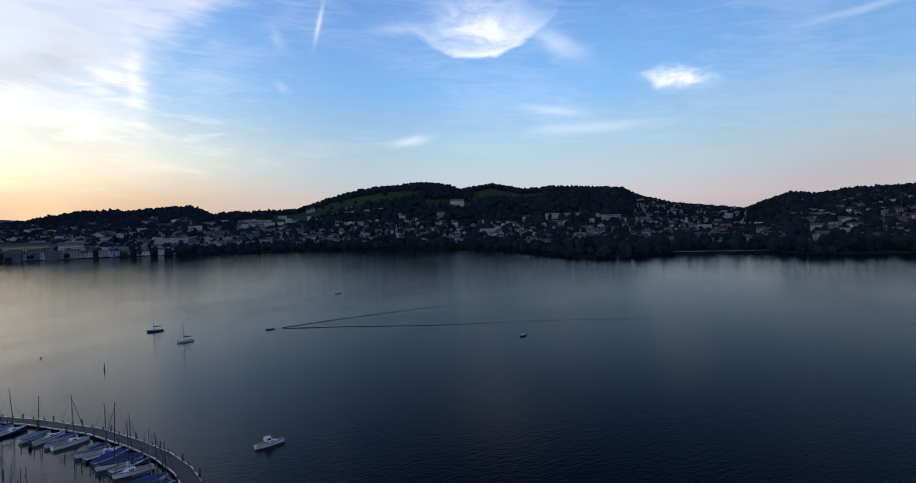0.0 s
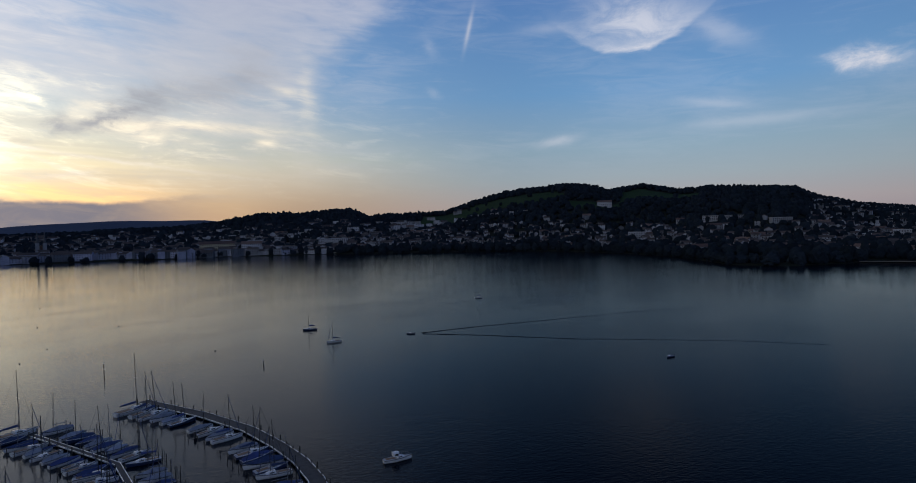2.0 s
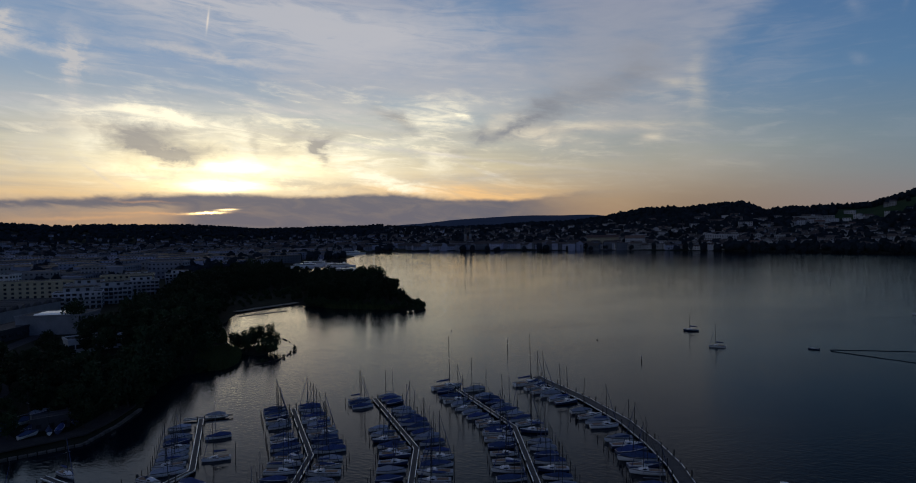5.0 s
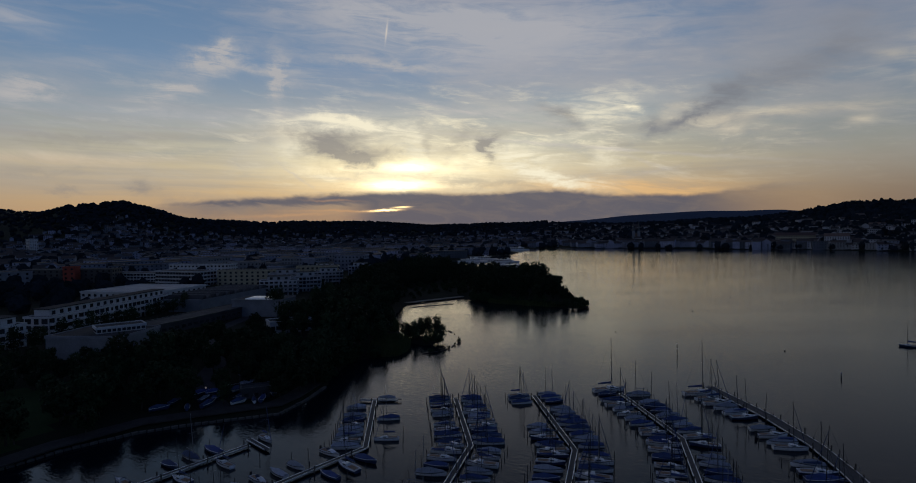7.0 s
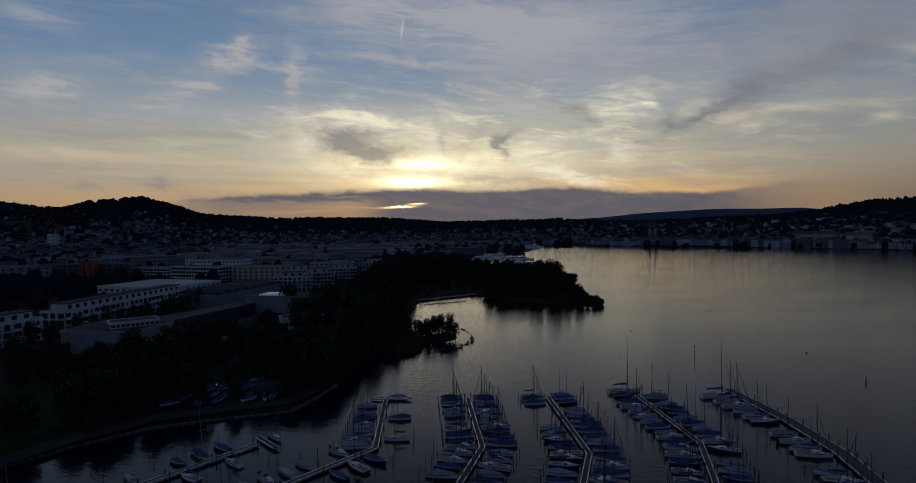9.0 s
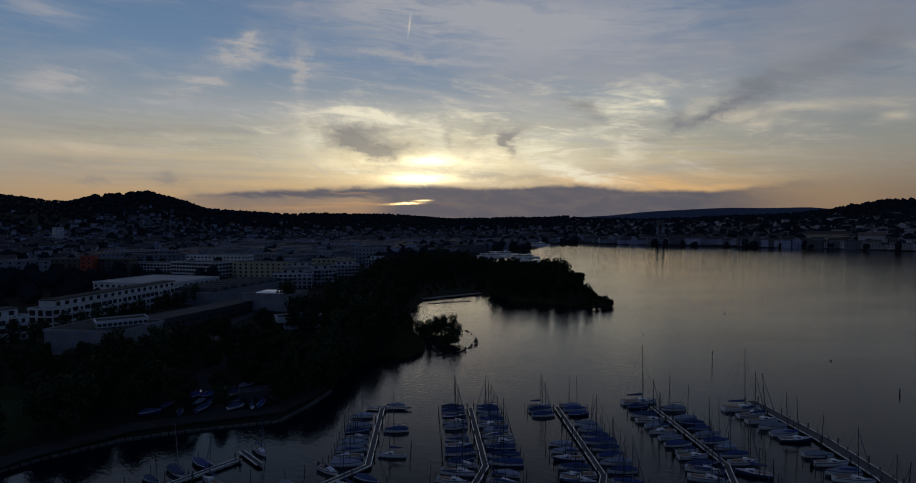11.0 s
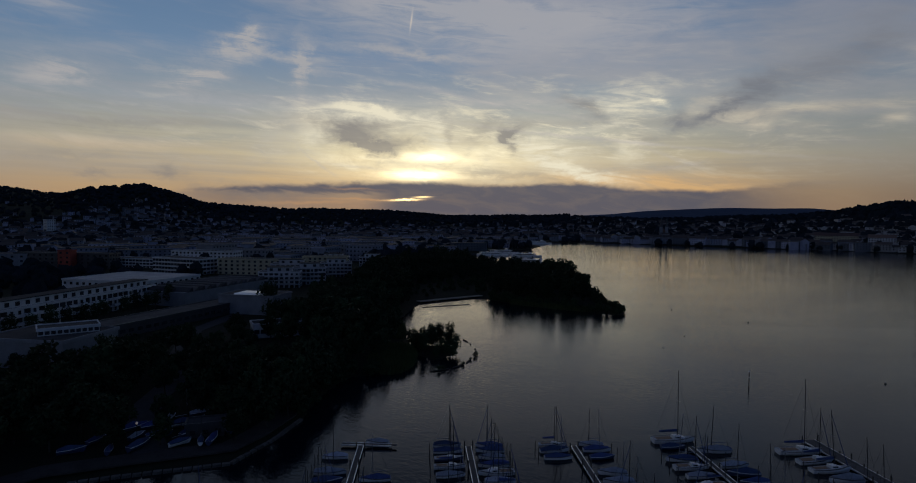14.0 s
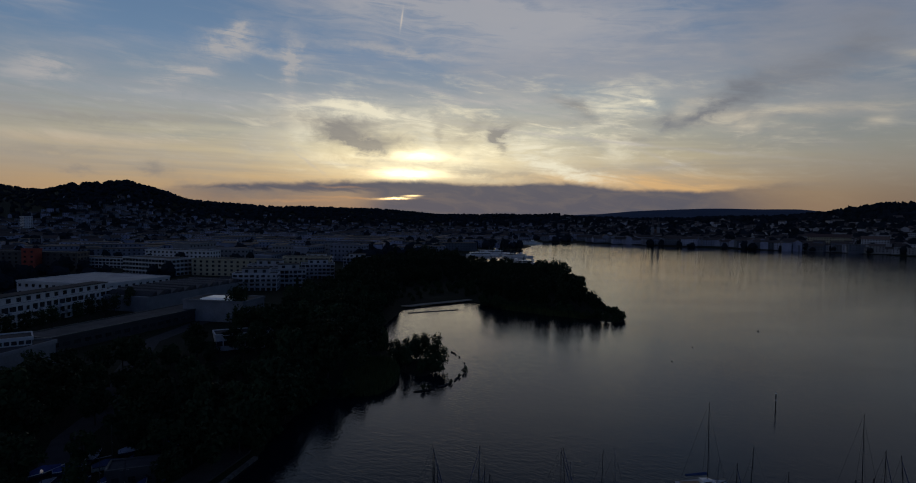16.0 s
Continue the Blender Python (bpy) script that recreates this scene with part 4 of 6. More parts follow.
# posts and buoys farther out
def nav_post(h, r):
    root = new("navigation_post")
    tagged(root, "tall dark wooden navigation post standing in the lake", "post")
    part("pole", rod(bmesh.new(), (0, 0, -4), (0, 0, h), r, r * 0.9, 8), PILE, root)
    part("cap", rod(bmesh.new(), (0, 0, h), (0, 0, h + 0.25), r * 1.15, r * 0.4, 8), GALV, root, "pale metal cap")
    part("band", rod(bmesh.new(), (0, 0, h * 0.55), (0, 0, h * 0.62), r * 1.06, n=8), GALV, root)
    return root


nav_post(3.9, 0.14).location = (69.2, 194, 0)
nav_post(1.5, 0.18).location = (104.9, 162, 0)


def buoy(x, y, s):
    root = new("buoy")
    tagged(root, "small dark floating mooring buoy", "buoy", "mooring buoys")
    b = bmesh.new()
    loft(b, [[(r * cos(2 * pi * i / 10), r * sin(2 * pi * i / 10), z) for i in range(10)] for r, z in ((0.12, -0.35), (0.38, -0.15), (0.45, 0.12), (0.34, 0.42), (0.10, 0.55))])
    part("float", b, DARK, root, smooth=True)
    part("ring", rod(bmesh.new(), (0, 0, 0.5), (0, 0, 0.85), 0.06, n=6), GALV, root)
    root.matrix_basis = pose(x, y, 0) @ size(s * 0.6)


for x, y, s in ((108.9, 198.5, 1.1), (115, 295.7, 1.3), (60, 240, 0.9), (92, 330, 1.2), (120, 420, 1.4), (75, 262, 0.9), (140, 520, 1.6), (98, 380, 1.2), (110, 560, 1.6), (160, 350, 1.2)):
    buoy(x, y, s)

# craft out on the lake
for x, y, a, k, s in ((143, 171.3, 150, "white_mast", 0.85), (156, 202.4, 145, "dark_mast", 0.92), (283, 200, 150, "white_mast", 0.7), (171.5, 156.5, 130, "small_motor", 0.58), (183.5, 54, 160, "small_motor", 0.6)):
    BOATS[k](pose(x, y, 0, 0, 0, a) @ size(s))


def cruiser():
    """The white cabin cruiser at anchor."""
    root = boat("cabin_cruiser", 6.6, GEL, None, 0, False, "white cabin cruiser with raised canopy lying at anchor")
    b = bmesh.new()
    loft(b, [[(x, y * w, z) for y, z in ((-1, 1.2), (-0.9, 2.0), (0, 2.12), (0.9, 2.0), (1, 1.2))] for x, w in ((-1.1, 0.78), (-0.2, 0.82), (0.35, 0.6))])
    part("canopy", b, GEL, root, "white wheelhouse canopy")
    b = bmesh.new()
    box(b, -0.7, 0.1, -0.85, 0.85, 1.45, 1.85)
    part("canopy_window", b, GLASS, root)
    for sgn in (-1, 1):
        rb = bmesh.new()
        for i in range(4):
            rod(rb, (0.8 + i * 0.65, sgn * (1.02 - 0.2 * i), 0.95), (0.8 + i * 0.65, sgn * (1.02 - 0.2 * i), 1.5), 0.02, n=4)
        rod(rb, (0.8, sgn * 1.02, 1.5), (2.75, sgn * 0.42, 1.52), 0.022, n=4)
        part("bow_rail", rb, ALU, root)
    return root


craft = cruiser()
craft.matrix_basis = pose(72.6, 71.6, 0, 0, 0, -30)
for ob in craft.children:
    ob.data.transform(Matrix.Scale(0.82, 4))

# the motorboat's wake: two low swells that spread astern
def wake(name, pts, h, w):
    b = bmesh.new()
    rings = []
    for i, (x, y) in enumerate(pts):
        q = pts[min(i + 1, len(pts) - 1)]
        p = pts[max(i - 1, 0)]
        d = Vector((q[0] - p[0], q[1] - p[1], 0)).normalized()
        s = Vector((d.y, -d.x, 0)) * (w * (0.5 + i / len(pts)))
        k = h * (1 - 0.7 * i / len(pts)) * (0.8 + 0.4 * rng.random())
        c = Vector((x, y, 0))
        rings.append([c - s + Vector((0, 0, 0.006)), c - s * 0.4 + Vector((0, 0, k * 0.6)), c + Vector((0, 0, k)), c + s * 0.4 + Vector((0, 0, k * 0.5)), c + s + Vector((0, 0, 0.006))])
    loft(b, rings, close=False)
    tagged(new(name, mesh_of(name, b, WATER, smooth=True)), "low dark swell of a boat's wake on the lake", "wake", kind="structure")


def bend(pts, n):
    """A line through a few places, with some unevenness."""
    out = []
    for (ax, ay), (bx, by) in zip(pts, pts[1:]):
        out += [(ax + (bx - ax) * i / n + rng.uniform(-0.3, 0.3), ay + (by - ay) * i / n + rng.uniform(-0.3, 0.3)) for i in range(n)]
    return out


wake("wake", bend([(175.8, 153.8), (196.2, 144), (223.2, 127.3), (260.7, 105), (285, 88), (310, 60)], 9), 0.18, 0.45)
wake("wake", bend([(174.2, 152), (183.5, 129.5), (195.2, 94), (206, 73), (221, 42), (230, 10)], 9), 0.18, 0.45)
wake("wake", bend([(284, 197), (307, 166), (317, 113), (312, 24)], 12), 0.10, 0.5)
wake("wake", bend([(252, 201), (275, 196), (330, 180), (390, 150)], 10), 0.09, 0.4)


# ------------------------------------------------------------ trees
def leaf_cloud(lobes, n, leaf, seed):
    """Many small leaf sprays on the skins of a few lobes."""
    r = np.random.default_rng(seed)
    V, F = [], []
    for cx, cy, cz, rx, ry, rz in lobes:
        d = r.normal(size=(n, 3))
        d /= np.linalg.norm(d, axis=1)[:, None]
        c = np.array([cx, cy, cz]) + d * np.array([rx, ry, rz]) * r.uniform(0.62, 1.08, n)[:, None]
        u = r.normal(size=(n, 3))
        u /= np.linalg.norm(u, axis=1)[:, None]
        w = np.cross(u, d + r.normal(size=(n, 3)) * 0.5)
        w /= np.linalg.norm(w, axis=1)[:, None]
        s = leaf * r.uniform(0.6, 1.35, n)[:, None]
        k = len(V) and sum(len(q) for q in V)
        q = np.stack([c - u * s, c - w * s * 0.62, c + u * s, c + w * s * 0.62], 1).reshape(-1, 3)
        V.append(q)
        F.append(np.arange(4 * n).reshape(-1, 4) + k)
    me = bpy.data.meshes.new("crown")
    me.from_pydata(np.concatenate(V).tolist(), [], np.concatenate(F).tolist())
    return me


def tree_maker(kind, seed):
    def build():
        r = random.Random(seed)
        root = new("tree")
        H = {"round": 14.0, "tall": 17.0, "conifer": 15.0, "bush": 6.5}[kind]
        tb = bmesh.new()
        rod(tb, (0, 0, -0.4), (0.1, 0.05, H * 0.5), H * 0.022 + 0.05, H * 0.012, 7)
        rod(tb, (0.1, 0.05, H * 0.5), (0.0, 0.2, H * 0.86), H * 0.012, 0.04, 5)
        lobes = []
        if kind == "conifer":
            for i in range(9):
                s = i / 8
                lobes.append((0, 0, H * (0.16 + 0.80 * s), 2.5 * (1 - s) + 0.25, 2.5 * (1 - s) + 0.25, 1.0))
            for i in range(6):
                a = i * 2.1
                rod(tb, (0, 0, H * 0.25), (cos(a) * 2.0, sin(a) * 2.0, H * 0.22), 0.06, 0.02, 4)
        else:
            k = {"round": 10, "tall": 10, "bush": 6}[kind]
            spread = {"round": 0.27, "tall": 0.13, "bush": 0.33}[kind] * H
            for i in range(k):
                a, q = i * 2.4 + r.random(), (i + 0.5) / k
                z = H * (0.30 + 0.60 * q) if kind != "bush" else H * (0.18 + 0.6 * q)
                rr = spread * (1.0 if 0.15 < q < 0.7 else 0.55) * r.uniform(0.7, 1.1)
                x, y = cos(a) * rr, sin(a) * rr
                R = H * r.uniform(0.13, 0.19) * (1.25 if kind == "bush" else 1.0)
                lobes.append((x, y, z, R, R, R * r.uniform(0.75, 1.0)))
                rod(tb, (0.05, 0.05, max(z * 0.55, H * 0.15)), (x * 0.8, y * 0.8, z), H * 0.008 + 0.02, 0.03, 4)
        part("trunk", tb, BARK, root)
        me = leaf_cloud(lobes, {"round": 95, "tall": 90, "conifer": 80, "bush": 90}[kind], {"round": 0.62, "tall": 0.55, "conifer": 0.45, "bush": 0.42}[kind], seed)
        me.materials.append(CONIFER if kind == "conifer" else LEAF)
        part("crown", me, None, root)
        word = {"round": "broad leafy tree with a dark rounded crown", "tall": "slender tall leafy tree with dark crown", "conifer": "dark pointed conifer among leafy trees", "bush": "low dense waterside bush with dark leaves"}[kind]
        return tagged(root, word, "bush" if kind == "bush" else "tree", "trees of the lakeside park")
    return build


TREES = {k: [Stamp(tree_maker(k, 40 + 7 * i + len(k))) for i in range(n)] for k, n in (("round", 5), ("tall", 2), ("conifer", 2), ("bush", 3))}


def plant(kind, x, y, s, z=None):
    rng.choice(TREES[kind])(pose(x, y, height(x, y) - 0.1 if z is None else z, rng.uniform(-3, 3), rng.uniform(-3, 3), rng.uniform(0, 360)) @ size(s, s * rng.uniform(0.85, 1.15)))


PARK = np.array([(-49, 165), (-46, 197), (-36, 206), (-37, 240), (-46, 280), (-45, 306), (-46, 340), (-52, 400), (-30, 424), (-2, 420), (0, 372), (8, 356), (20, 345), (32, 336), (46, 327), (58, 315), (61, 335), (58, 350), (58, 420), (64, 470),
                 (56, 540), (30, 575), (-20, 610), (-60, 560), (-90, 480), (-84, 400), (-72, 330), (-84, 300), (-72, 260), (-95, 232), (-103, 205), (-114, 184), (-112, 150), (-92, 142), (-76, 172), (-62, 158)], float)


def within(poly, x, y):
    inside = False
    for (ax, ay), (bx, by) in zip(poly, np.roll(poly, -1, axis=0)):
        if (ay > y) != (by > y) and x < ax + (y - ay) * (bx - ax) / (by - ay):
            inside = not inside
    return inside


placed = []


def clear(x, y, d):
    return all((x - a) ** 2 + (y - b) ** 2 > d * d for a, b in placed)


stand_in = {"round": [], "bush": []}
for kind in stand_in:
    for i in range(3):
        q = random.Random(90 + i)
        lobes = []
        H = 14.0 if kind == "round" else 6.5
        for k in range(9):
            a2, f2 = k * 2.4 + q.random(), (k + 0.5) / 9
            rr2 = (0.27 if kind == "round" else 0.33) * H * (1.0 if 0.15 < f2 < 0.7 else 0.55) * q.uniform(0.7, 1.1)
            R2 = H * q.uniform(0.13, 0.20)
            lobes.append((cos(a2) * rr2, sin(a2) * rr2, H * (0.28 + 0.62 * f2) if kind == "round" else H * (0.12 + 0.62 * f2), R2, R2, R2 * 0.9))
        lobes.append((0, 0, H * 0.25, H * 0.09, H * 0.09, H * 0.24))
        me = leaf_cloud(lobes, 70 if kind == "round" else 60, 0.72 if kind == "round" else 0.5, 300 + i)
        co3 = np.empty(len(me.vertices) * 3)
        me.vertices.foreach_get("co", co3)
        stand_in[kind].append(co3.reshape(-1, 3))
        bpy.data.meshes.remove(me)


def thicket(name, spots3, label):
    """Many leafy crowns in one mesh: kind, place, size."""
    V = []
    for kind, x, y, s in spots3:
        v = rng.choice(stand_in[kind])
        a2 = rng.uniform(0, 6.28)
        c, n = cos(a2) * s, sin(a2) * s
        V.append(np.stack([x + v[:, 0] * c - v[:, 1] * n, y + v[:, 0] * n + v[:, 1] * c, max(height(x, y), 0.0) - 0.2 + v[:, 2] * s * rng.uniform(0.85, 1.15)], 1))
    V = np.concatenate(V)
    me = bpy.data.meshes.new(name)
    me.from_pydata(V.tolist(), [], np.arange(len(V)).reshape(-1, 4).tolist())
    me.materials.append(LEAF)
    return tagged(new(name, me), label, "woodland", kind="stuff")


def crown_size(x, y):
    """Crowns are low on the tip of the cape and at the water."""
    e2 = float(shore_distance(np.array([x]), np.array([y]))[0])
    s = min(1.0, 0.55 + e2 * 0.028)
    if -60 < x < 2 and 380 < y < 470:
        s *= 0.72
    if (x < -82 and y < 262) or (x < -54 and y < 235):
        s *= 0.58
    if x > -20 and y > 375:
        s *= 0.60 if x < 46 and y > 415 else 0.80
    return s * (0.78 if x > 44 and y < 350 else 1.0)


back = []
tries = 0
things = 0
while tries < 7000:
    tries += 1
    x, y = rng.uniform(-116, 66), 150 + 490 * rng.random() ** 1.1
    if not within(PARK, x, y) or not clear(x, y, 6.4 if y < 330 else 7.6):
        continue
    placed.append((x, y))
    k, s = rng.random(), crown_size(x, y) * rng.uniform(0.82, 1.12)
    if y > 318 or things > 205:
        back.append(("round", x, y, s))
        continue
    things += 1
    if s < 0.66 and k < 0.5:
        plant("bush", x, y, s * 1.5)
    elif k < 0.05:
        plant("conifer", x, y, s)
    else:
        plant("round", x, y, s)
thicket("park_woods", back, "dark leafy woods of the lakeside cape")
fringe = []
for (ax, ay), (bx, by) in list(zip(SHORE, SHORE[1:]))[6:38]:
    L = hypot(bx - ax, by - ay)
    nx, ny = -(by - ay) / L, (bx - ax) / L
    for i in range(int(L / 3.0)):
        t = (i + rng.random()) / max(1, int(L / 3.0))
        x, y, o = ax + (bx - ax) * t, ay + (by - ay) * t, rng.uniform(0.3, 3.0)
        if (-44 < x < -3 and 296 < y < 372) or (x > -42 and 197 < y < 264 and x < -20):
            continue
        if y < 620:
            fringe.append(("bush", x + nx * o, y + ny * o, rng.uniform(0.55, 1.05) * (0.75 if x > 48 else 1.0)))
for i in range(46):
    x, y = rng.uniform(-48, 0), rng.uniform(352, 420)
    if y > 366 + (x + 20) * 0.8:
        fringe.append(("bush", x, y, rng.uniform(0.25, 0.5) + 0.006 * (y - 352)))
thicket("shore_thicket", fringe, "dark bushes overhanging the water's edge")
# taller single crowns that stand out, street trees, the islet
for k, x, y, s in (("conifer", -62, 470, 1.35), ("conifer", -20, 590, 1.3), ("tall", -50, 600, 1.2), ("round", 58, 462, 1.12), ("round", 52, 438, 1.15), ("round", 44, 456, 1.0), ("round", 55, 372, 0.85), ("tall", -101, 282, 0.85), ("tall", -98, 279, 0.8), ("conifer", -88, 252, 0.7),
                   ("round", -92, 128, 0.7), ("round", -84, 134, 0.65), ("round", -76, 140, 0.7), ("round", -58, 150, 0.62), ("round", -100, 112, 0.75), ("round", -96, 138, 0.8), ("round", -90, 146, 0.85), ("round", -84, 142, 0.75), ("round", -98, 126, 0.7), ("round", -88, 119, 0.5), ("round", -56, 160, 0.7), ("round", -60, 168, 0.85), ("round", -68, 164, 0.9), ("round", -54, 152, 0.55), ("round", -68, 156, 0.7), ("round", -90, 157, 0.9), ("round", -92, 168, 0.9), ("round", -104, 158, 0.9),
                   ("bush", -24.5, 227, 0.85), ("bush", -17.5, 224, 0.95), ("bush", -15, 219, 0.7), ("tall", -30.5, 232, 0.36), ("tall", -30, 243, 0.36), ("tall", -16, 229, 0.5), ("tall", -13.5, 225, 0.4), ("tall", -22, 230, 0.50), ("tall", -17, 226, 0.46), ("tall", -24.5, 222, 0.42), ("bush", -26, 233, 0.7), ("bush", -20, 219, 0.6), ("tall", -19.5, 233, 0.44), ("tall", -14.5, 222, 0.36), ("tall", -28.5, 236, 0.34), ("tall", -26.5, 240, 0.40), ("tall", -24, 243, 0.36), ("tall", -29, 230, 0.28), ("bush", -28.5, 238, 0.5), ("bush", -25, 242, 0.6), ("bush", -22, 238, 0.7), ("bush", -27, 231, 0.8), ("bush", -24, 236, 0.85), ("tall", -27.5, 233, 0.38), ("tall", -21, 241, 0.4)):
    plant(k, x, y, s, 0.15 if k == "bush" or -27 < x < -12 else None)
for i in range(16):
    plant("tall", -163 + i * 0.55 + rng.uniform(-1.5, 1.5), 184 + i * 7.6 + rng.uniform(-2, 2), rng.uniform(0.42, 0.62))
for i in range(120):
    x, y = rng.uniform(-150, -92), rng.uniform(96, 184)
    if (x < -104 and 116 < y < 142 and x > -130) or (x > -97 and y < 124):
        continue
    if clear(x, y, 6):
        placed.append((x, y))
        plant("round", x, y, rng.uniform(0.42, 0.56) if y > 140 else rng.uniform(0.5, 0.7))

for x, y, s in ((-66, 139, 0.4), (-74, 136, 0.42), (-60, 150, 0.45), (-70, 147, 0.5), (-65, 154, 0.5), (-49.5, 150, 0.62), (-47.5, 157, 0.7), (-48.5, 164, 0.78), (-47.8, 171, 0.72), (-46, 178, 0.85), (-46.5, 186, 0.8), (-53, 143, 0.5), (-52, 168, 0.9), (-51, 181, 0.95)):
    plant("round", x, y, s)

# the islet: low earth bank, and the arc of drift logs and stones
ib = bmesh.new()
loft(ib, [[(-20.5 + k * 6.2 * cos(2 * pi * i / 16) * (1 + 0.15 * sin(3 * i)), 226.5 + k * 10 * sin(2 * pi * i / 16) * (1 + 0.12 * cos(2 * i)), z) for i in range(16)] for k, z in ((1.1, -1.0), (1.0, 0.08), (0.8, 0.35), (0.3, 0.45))])
tagged(new("islet_ground", mesh_of("islet_ground", ib, EARTH)), "low earthy islet in the reeds", "islet", kind="structure")
arc = [(-18.6, 201.6), (-16.2, 203.2), (-13.6, 205.2), (-11.2, 208.6), (-9.4, 213), (-8.2, 218), (-7.2, 223), (-6.9, 228.5), (-7.4, 234), (-9.2, 240), (-11, 245), (-13.4, 250)]
ARC = [(x, y) for x, y, a in along(arc, 1.9)]
for i, (x, y) in enumerate(ARC):
    if (i > 9 and rng.random() < 0.5) or i in (3, 7):
        continue
    lb = bmesh.new()
    n, L = 7, rng.uniform(0.9, 1.7) if i < 9 else rng.uniform(0.3, 0.8)
    loft(lb, [[(L * s, r * cos(2 * pi * j / n) * rng.uniform(0.8, 1.2), 0.12 + r * 0.8 * sin(2 * pi * j / n) * rng.uniform(0.8, 1.2)) for j in range(n)] for s, r in ((-1, 0.1), (-0.4, 0.26), (0.3, 0.3), (1, 0.1))])
    log = new("driftwood_log", mesh_of("driftwood_log", lb, BARK))
    tagged(log, "dark waterlogged log of a floating boom", "log", "floating logs round the islet")
    q = ARC[min(i + 1, len(ARC) - 1)] if i < len(ARC) - 1 else (x - 1, y + 3)
    log.matrix_basis = pose(x, y, 0.05, 0, 0, degrees(atan2(q[1] - y, q[0] - x)) + rng.uniform(-14, 14))
bar = strip(bmesh.new(), [(-35.5, 323.5), (-27, 328.5), (-19, 332.5), (-12, 336.5)], 0, 1.1, -0.6, 0.22)
tagged(new("gravel_bar", mesh_of("gravel_bar", bar, STONE)), "low dark gravel bar before the beach", "gravel bar", kind="structure")
for x, y, s in ((-17.6, 202.6, 0.30), (-16.2, 203.4, 0.22), (-10.6, 209.5, 0.2), (-7.0, 221, 0.26), (-6.6, 224, 0.22), (-8.4, 216, 0.16)):
    plant("bush", x, y, s, 0.05)


# reeds: a bed of upright blades along the bay
def reed_bed(cx, cy, rx, ry, n, seed, turn):
    r = np.random.default_rng(seed)
    a, q = r.uniform(0, 2 * pi, n), np.sqrt(r.uniform(0, 1, n))
    ux, uy = q * np.cos(a) * rx, q * np.sin(a) * ry
    x, y = cx + ux * cos(turn) - uy * sin(turn), cy + ux * sin(turn) + uy * cos(turn)
    h = r.uniform(1.6, 3.0, n)
    d = r.uniform(0, pi, n)
    wx, wy = np.cos(d) * 0.16, np.sin(d) * 0.16
    tx, ty = r.normal(0, 0.35, n), r.normal(0, 0.35, n)
    o = np.zeros(n)
    v = np.stack([np.stack([x - wx, y - wy, o], 1), np.stack([x + wx, y + wy, o], 1), np.stack([x + wx * 0.4 + tx, y + wy * 0.4 + ty, h], 1), np.stack([x - wx * 0.4 + tx, y - wy * 0.4 + ty, h], 1)], 1).reshape(-1, 3)
    me = bpy.data.meshes.new("reed_bed")
    me.from_pydata(v.tolist(), [], np.arange(4 * n).reshape(-1, 4).tolist())
    me.materials.append(REED)
    tagged(new("reed_bed", me), "dense bed of dull green reeds at the water's edge", "reeds", kind="stuff")


reed_bed(-33, 213, 7.5, 17, 5200, 3, 0.05)
reed_bed(-40, 262, 4, 22, 2200, 4, 0.2)
reed_bed(30, 329, 24, 3, 1600, 5, -0.55)


# far woods: lumpy crowns in one mesh a hillside
def lumps(n, seed, fineness=2):
    out = []
    for i in range(n):
        b = bmesh.new()
        bmesh.ops.create_icosphere(b, subdivisions=fineness, radius=1.0)
        for v in b.verts:
            p = v.co.copy()
            v.co *= 1 + 0.34 * noise.noise(p * 1.7 + Vector((seed + i * 5.1, 0, 0))) + (0.16 if fineness < 3 else 0.34) * noise.noise(p * 4.1 + Vector((0, seed + i, 0)))
        out.append((np.array([v.co[:] for v in b.verts]), np.array([[q.index for q in f.verts] for f in b.faces])))
        b.free()
    return out


LUMPS = lumps(6, 3)
SHAGGY = lumps(6, 8, 3)


def wood(name, xs, ys, rs, hs, label, sink=0.12, forms=LUMPS):
    V, F, k = [], [], 0
    zs = terrain(np.array(xs), np.array(ys))
    for i, (x, y, r, h, z) in enumerate(zip(xs, ys, rs, hs, zs)):
        v, f = forms[i % 6]
        a = i * 2.399
        c, s = cos(a) * r, sin(a) * r
        V.append(np.stack([x + v[:, 0] * c - v[:, 1] * s, y + v[:, 0] * s + v[:, 1] * c, z + h * 0.5 + v[:, 2] * h * 0.55 - sink * h], 1))
        F.append(f + k)
        k += len(v)
    me = bpy.data.meshes.new(name)
    me.from_pydata(np.concatenate(V).tolist(), [], np.concatenate(F).tolist())
    me.materials.append(HAZED_LEAF)
    return tagged(new(name, me), label, "woodland", kind="stuff")


def slope_at(a, r):
    rr, r0 = np.interp(a, RIDGE[:, 0], RIDGE[:, 1]), np.interp(a, START[:, 0], START[:, 1])
    return (r - r0) / (rr - r0)


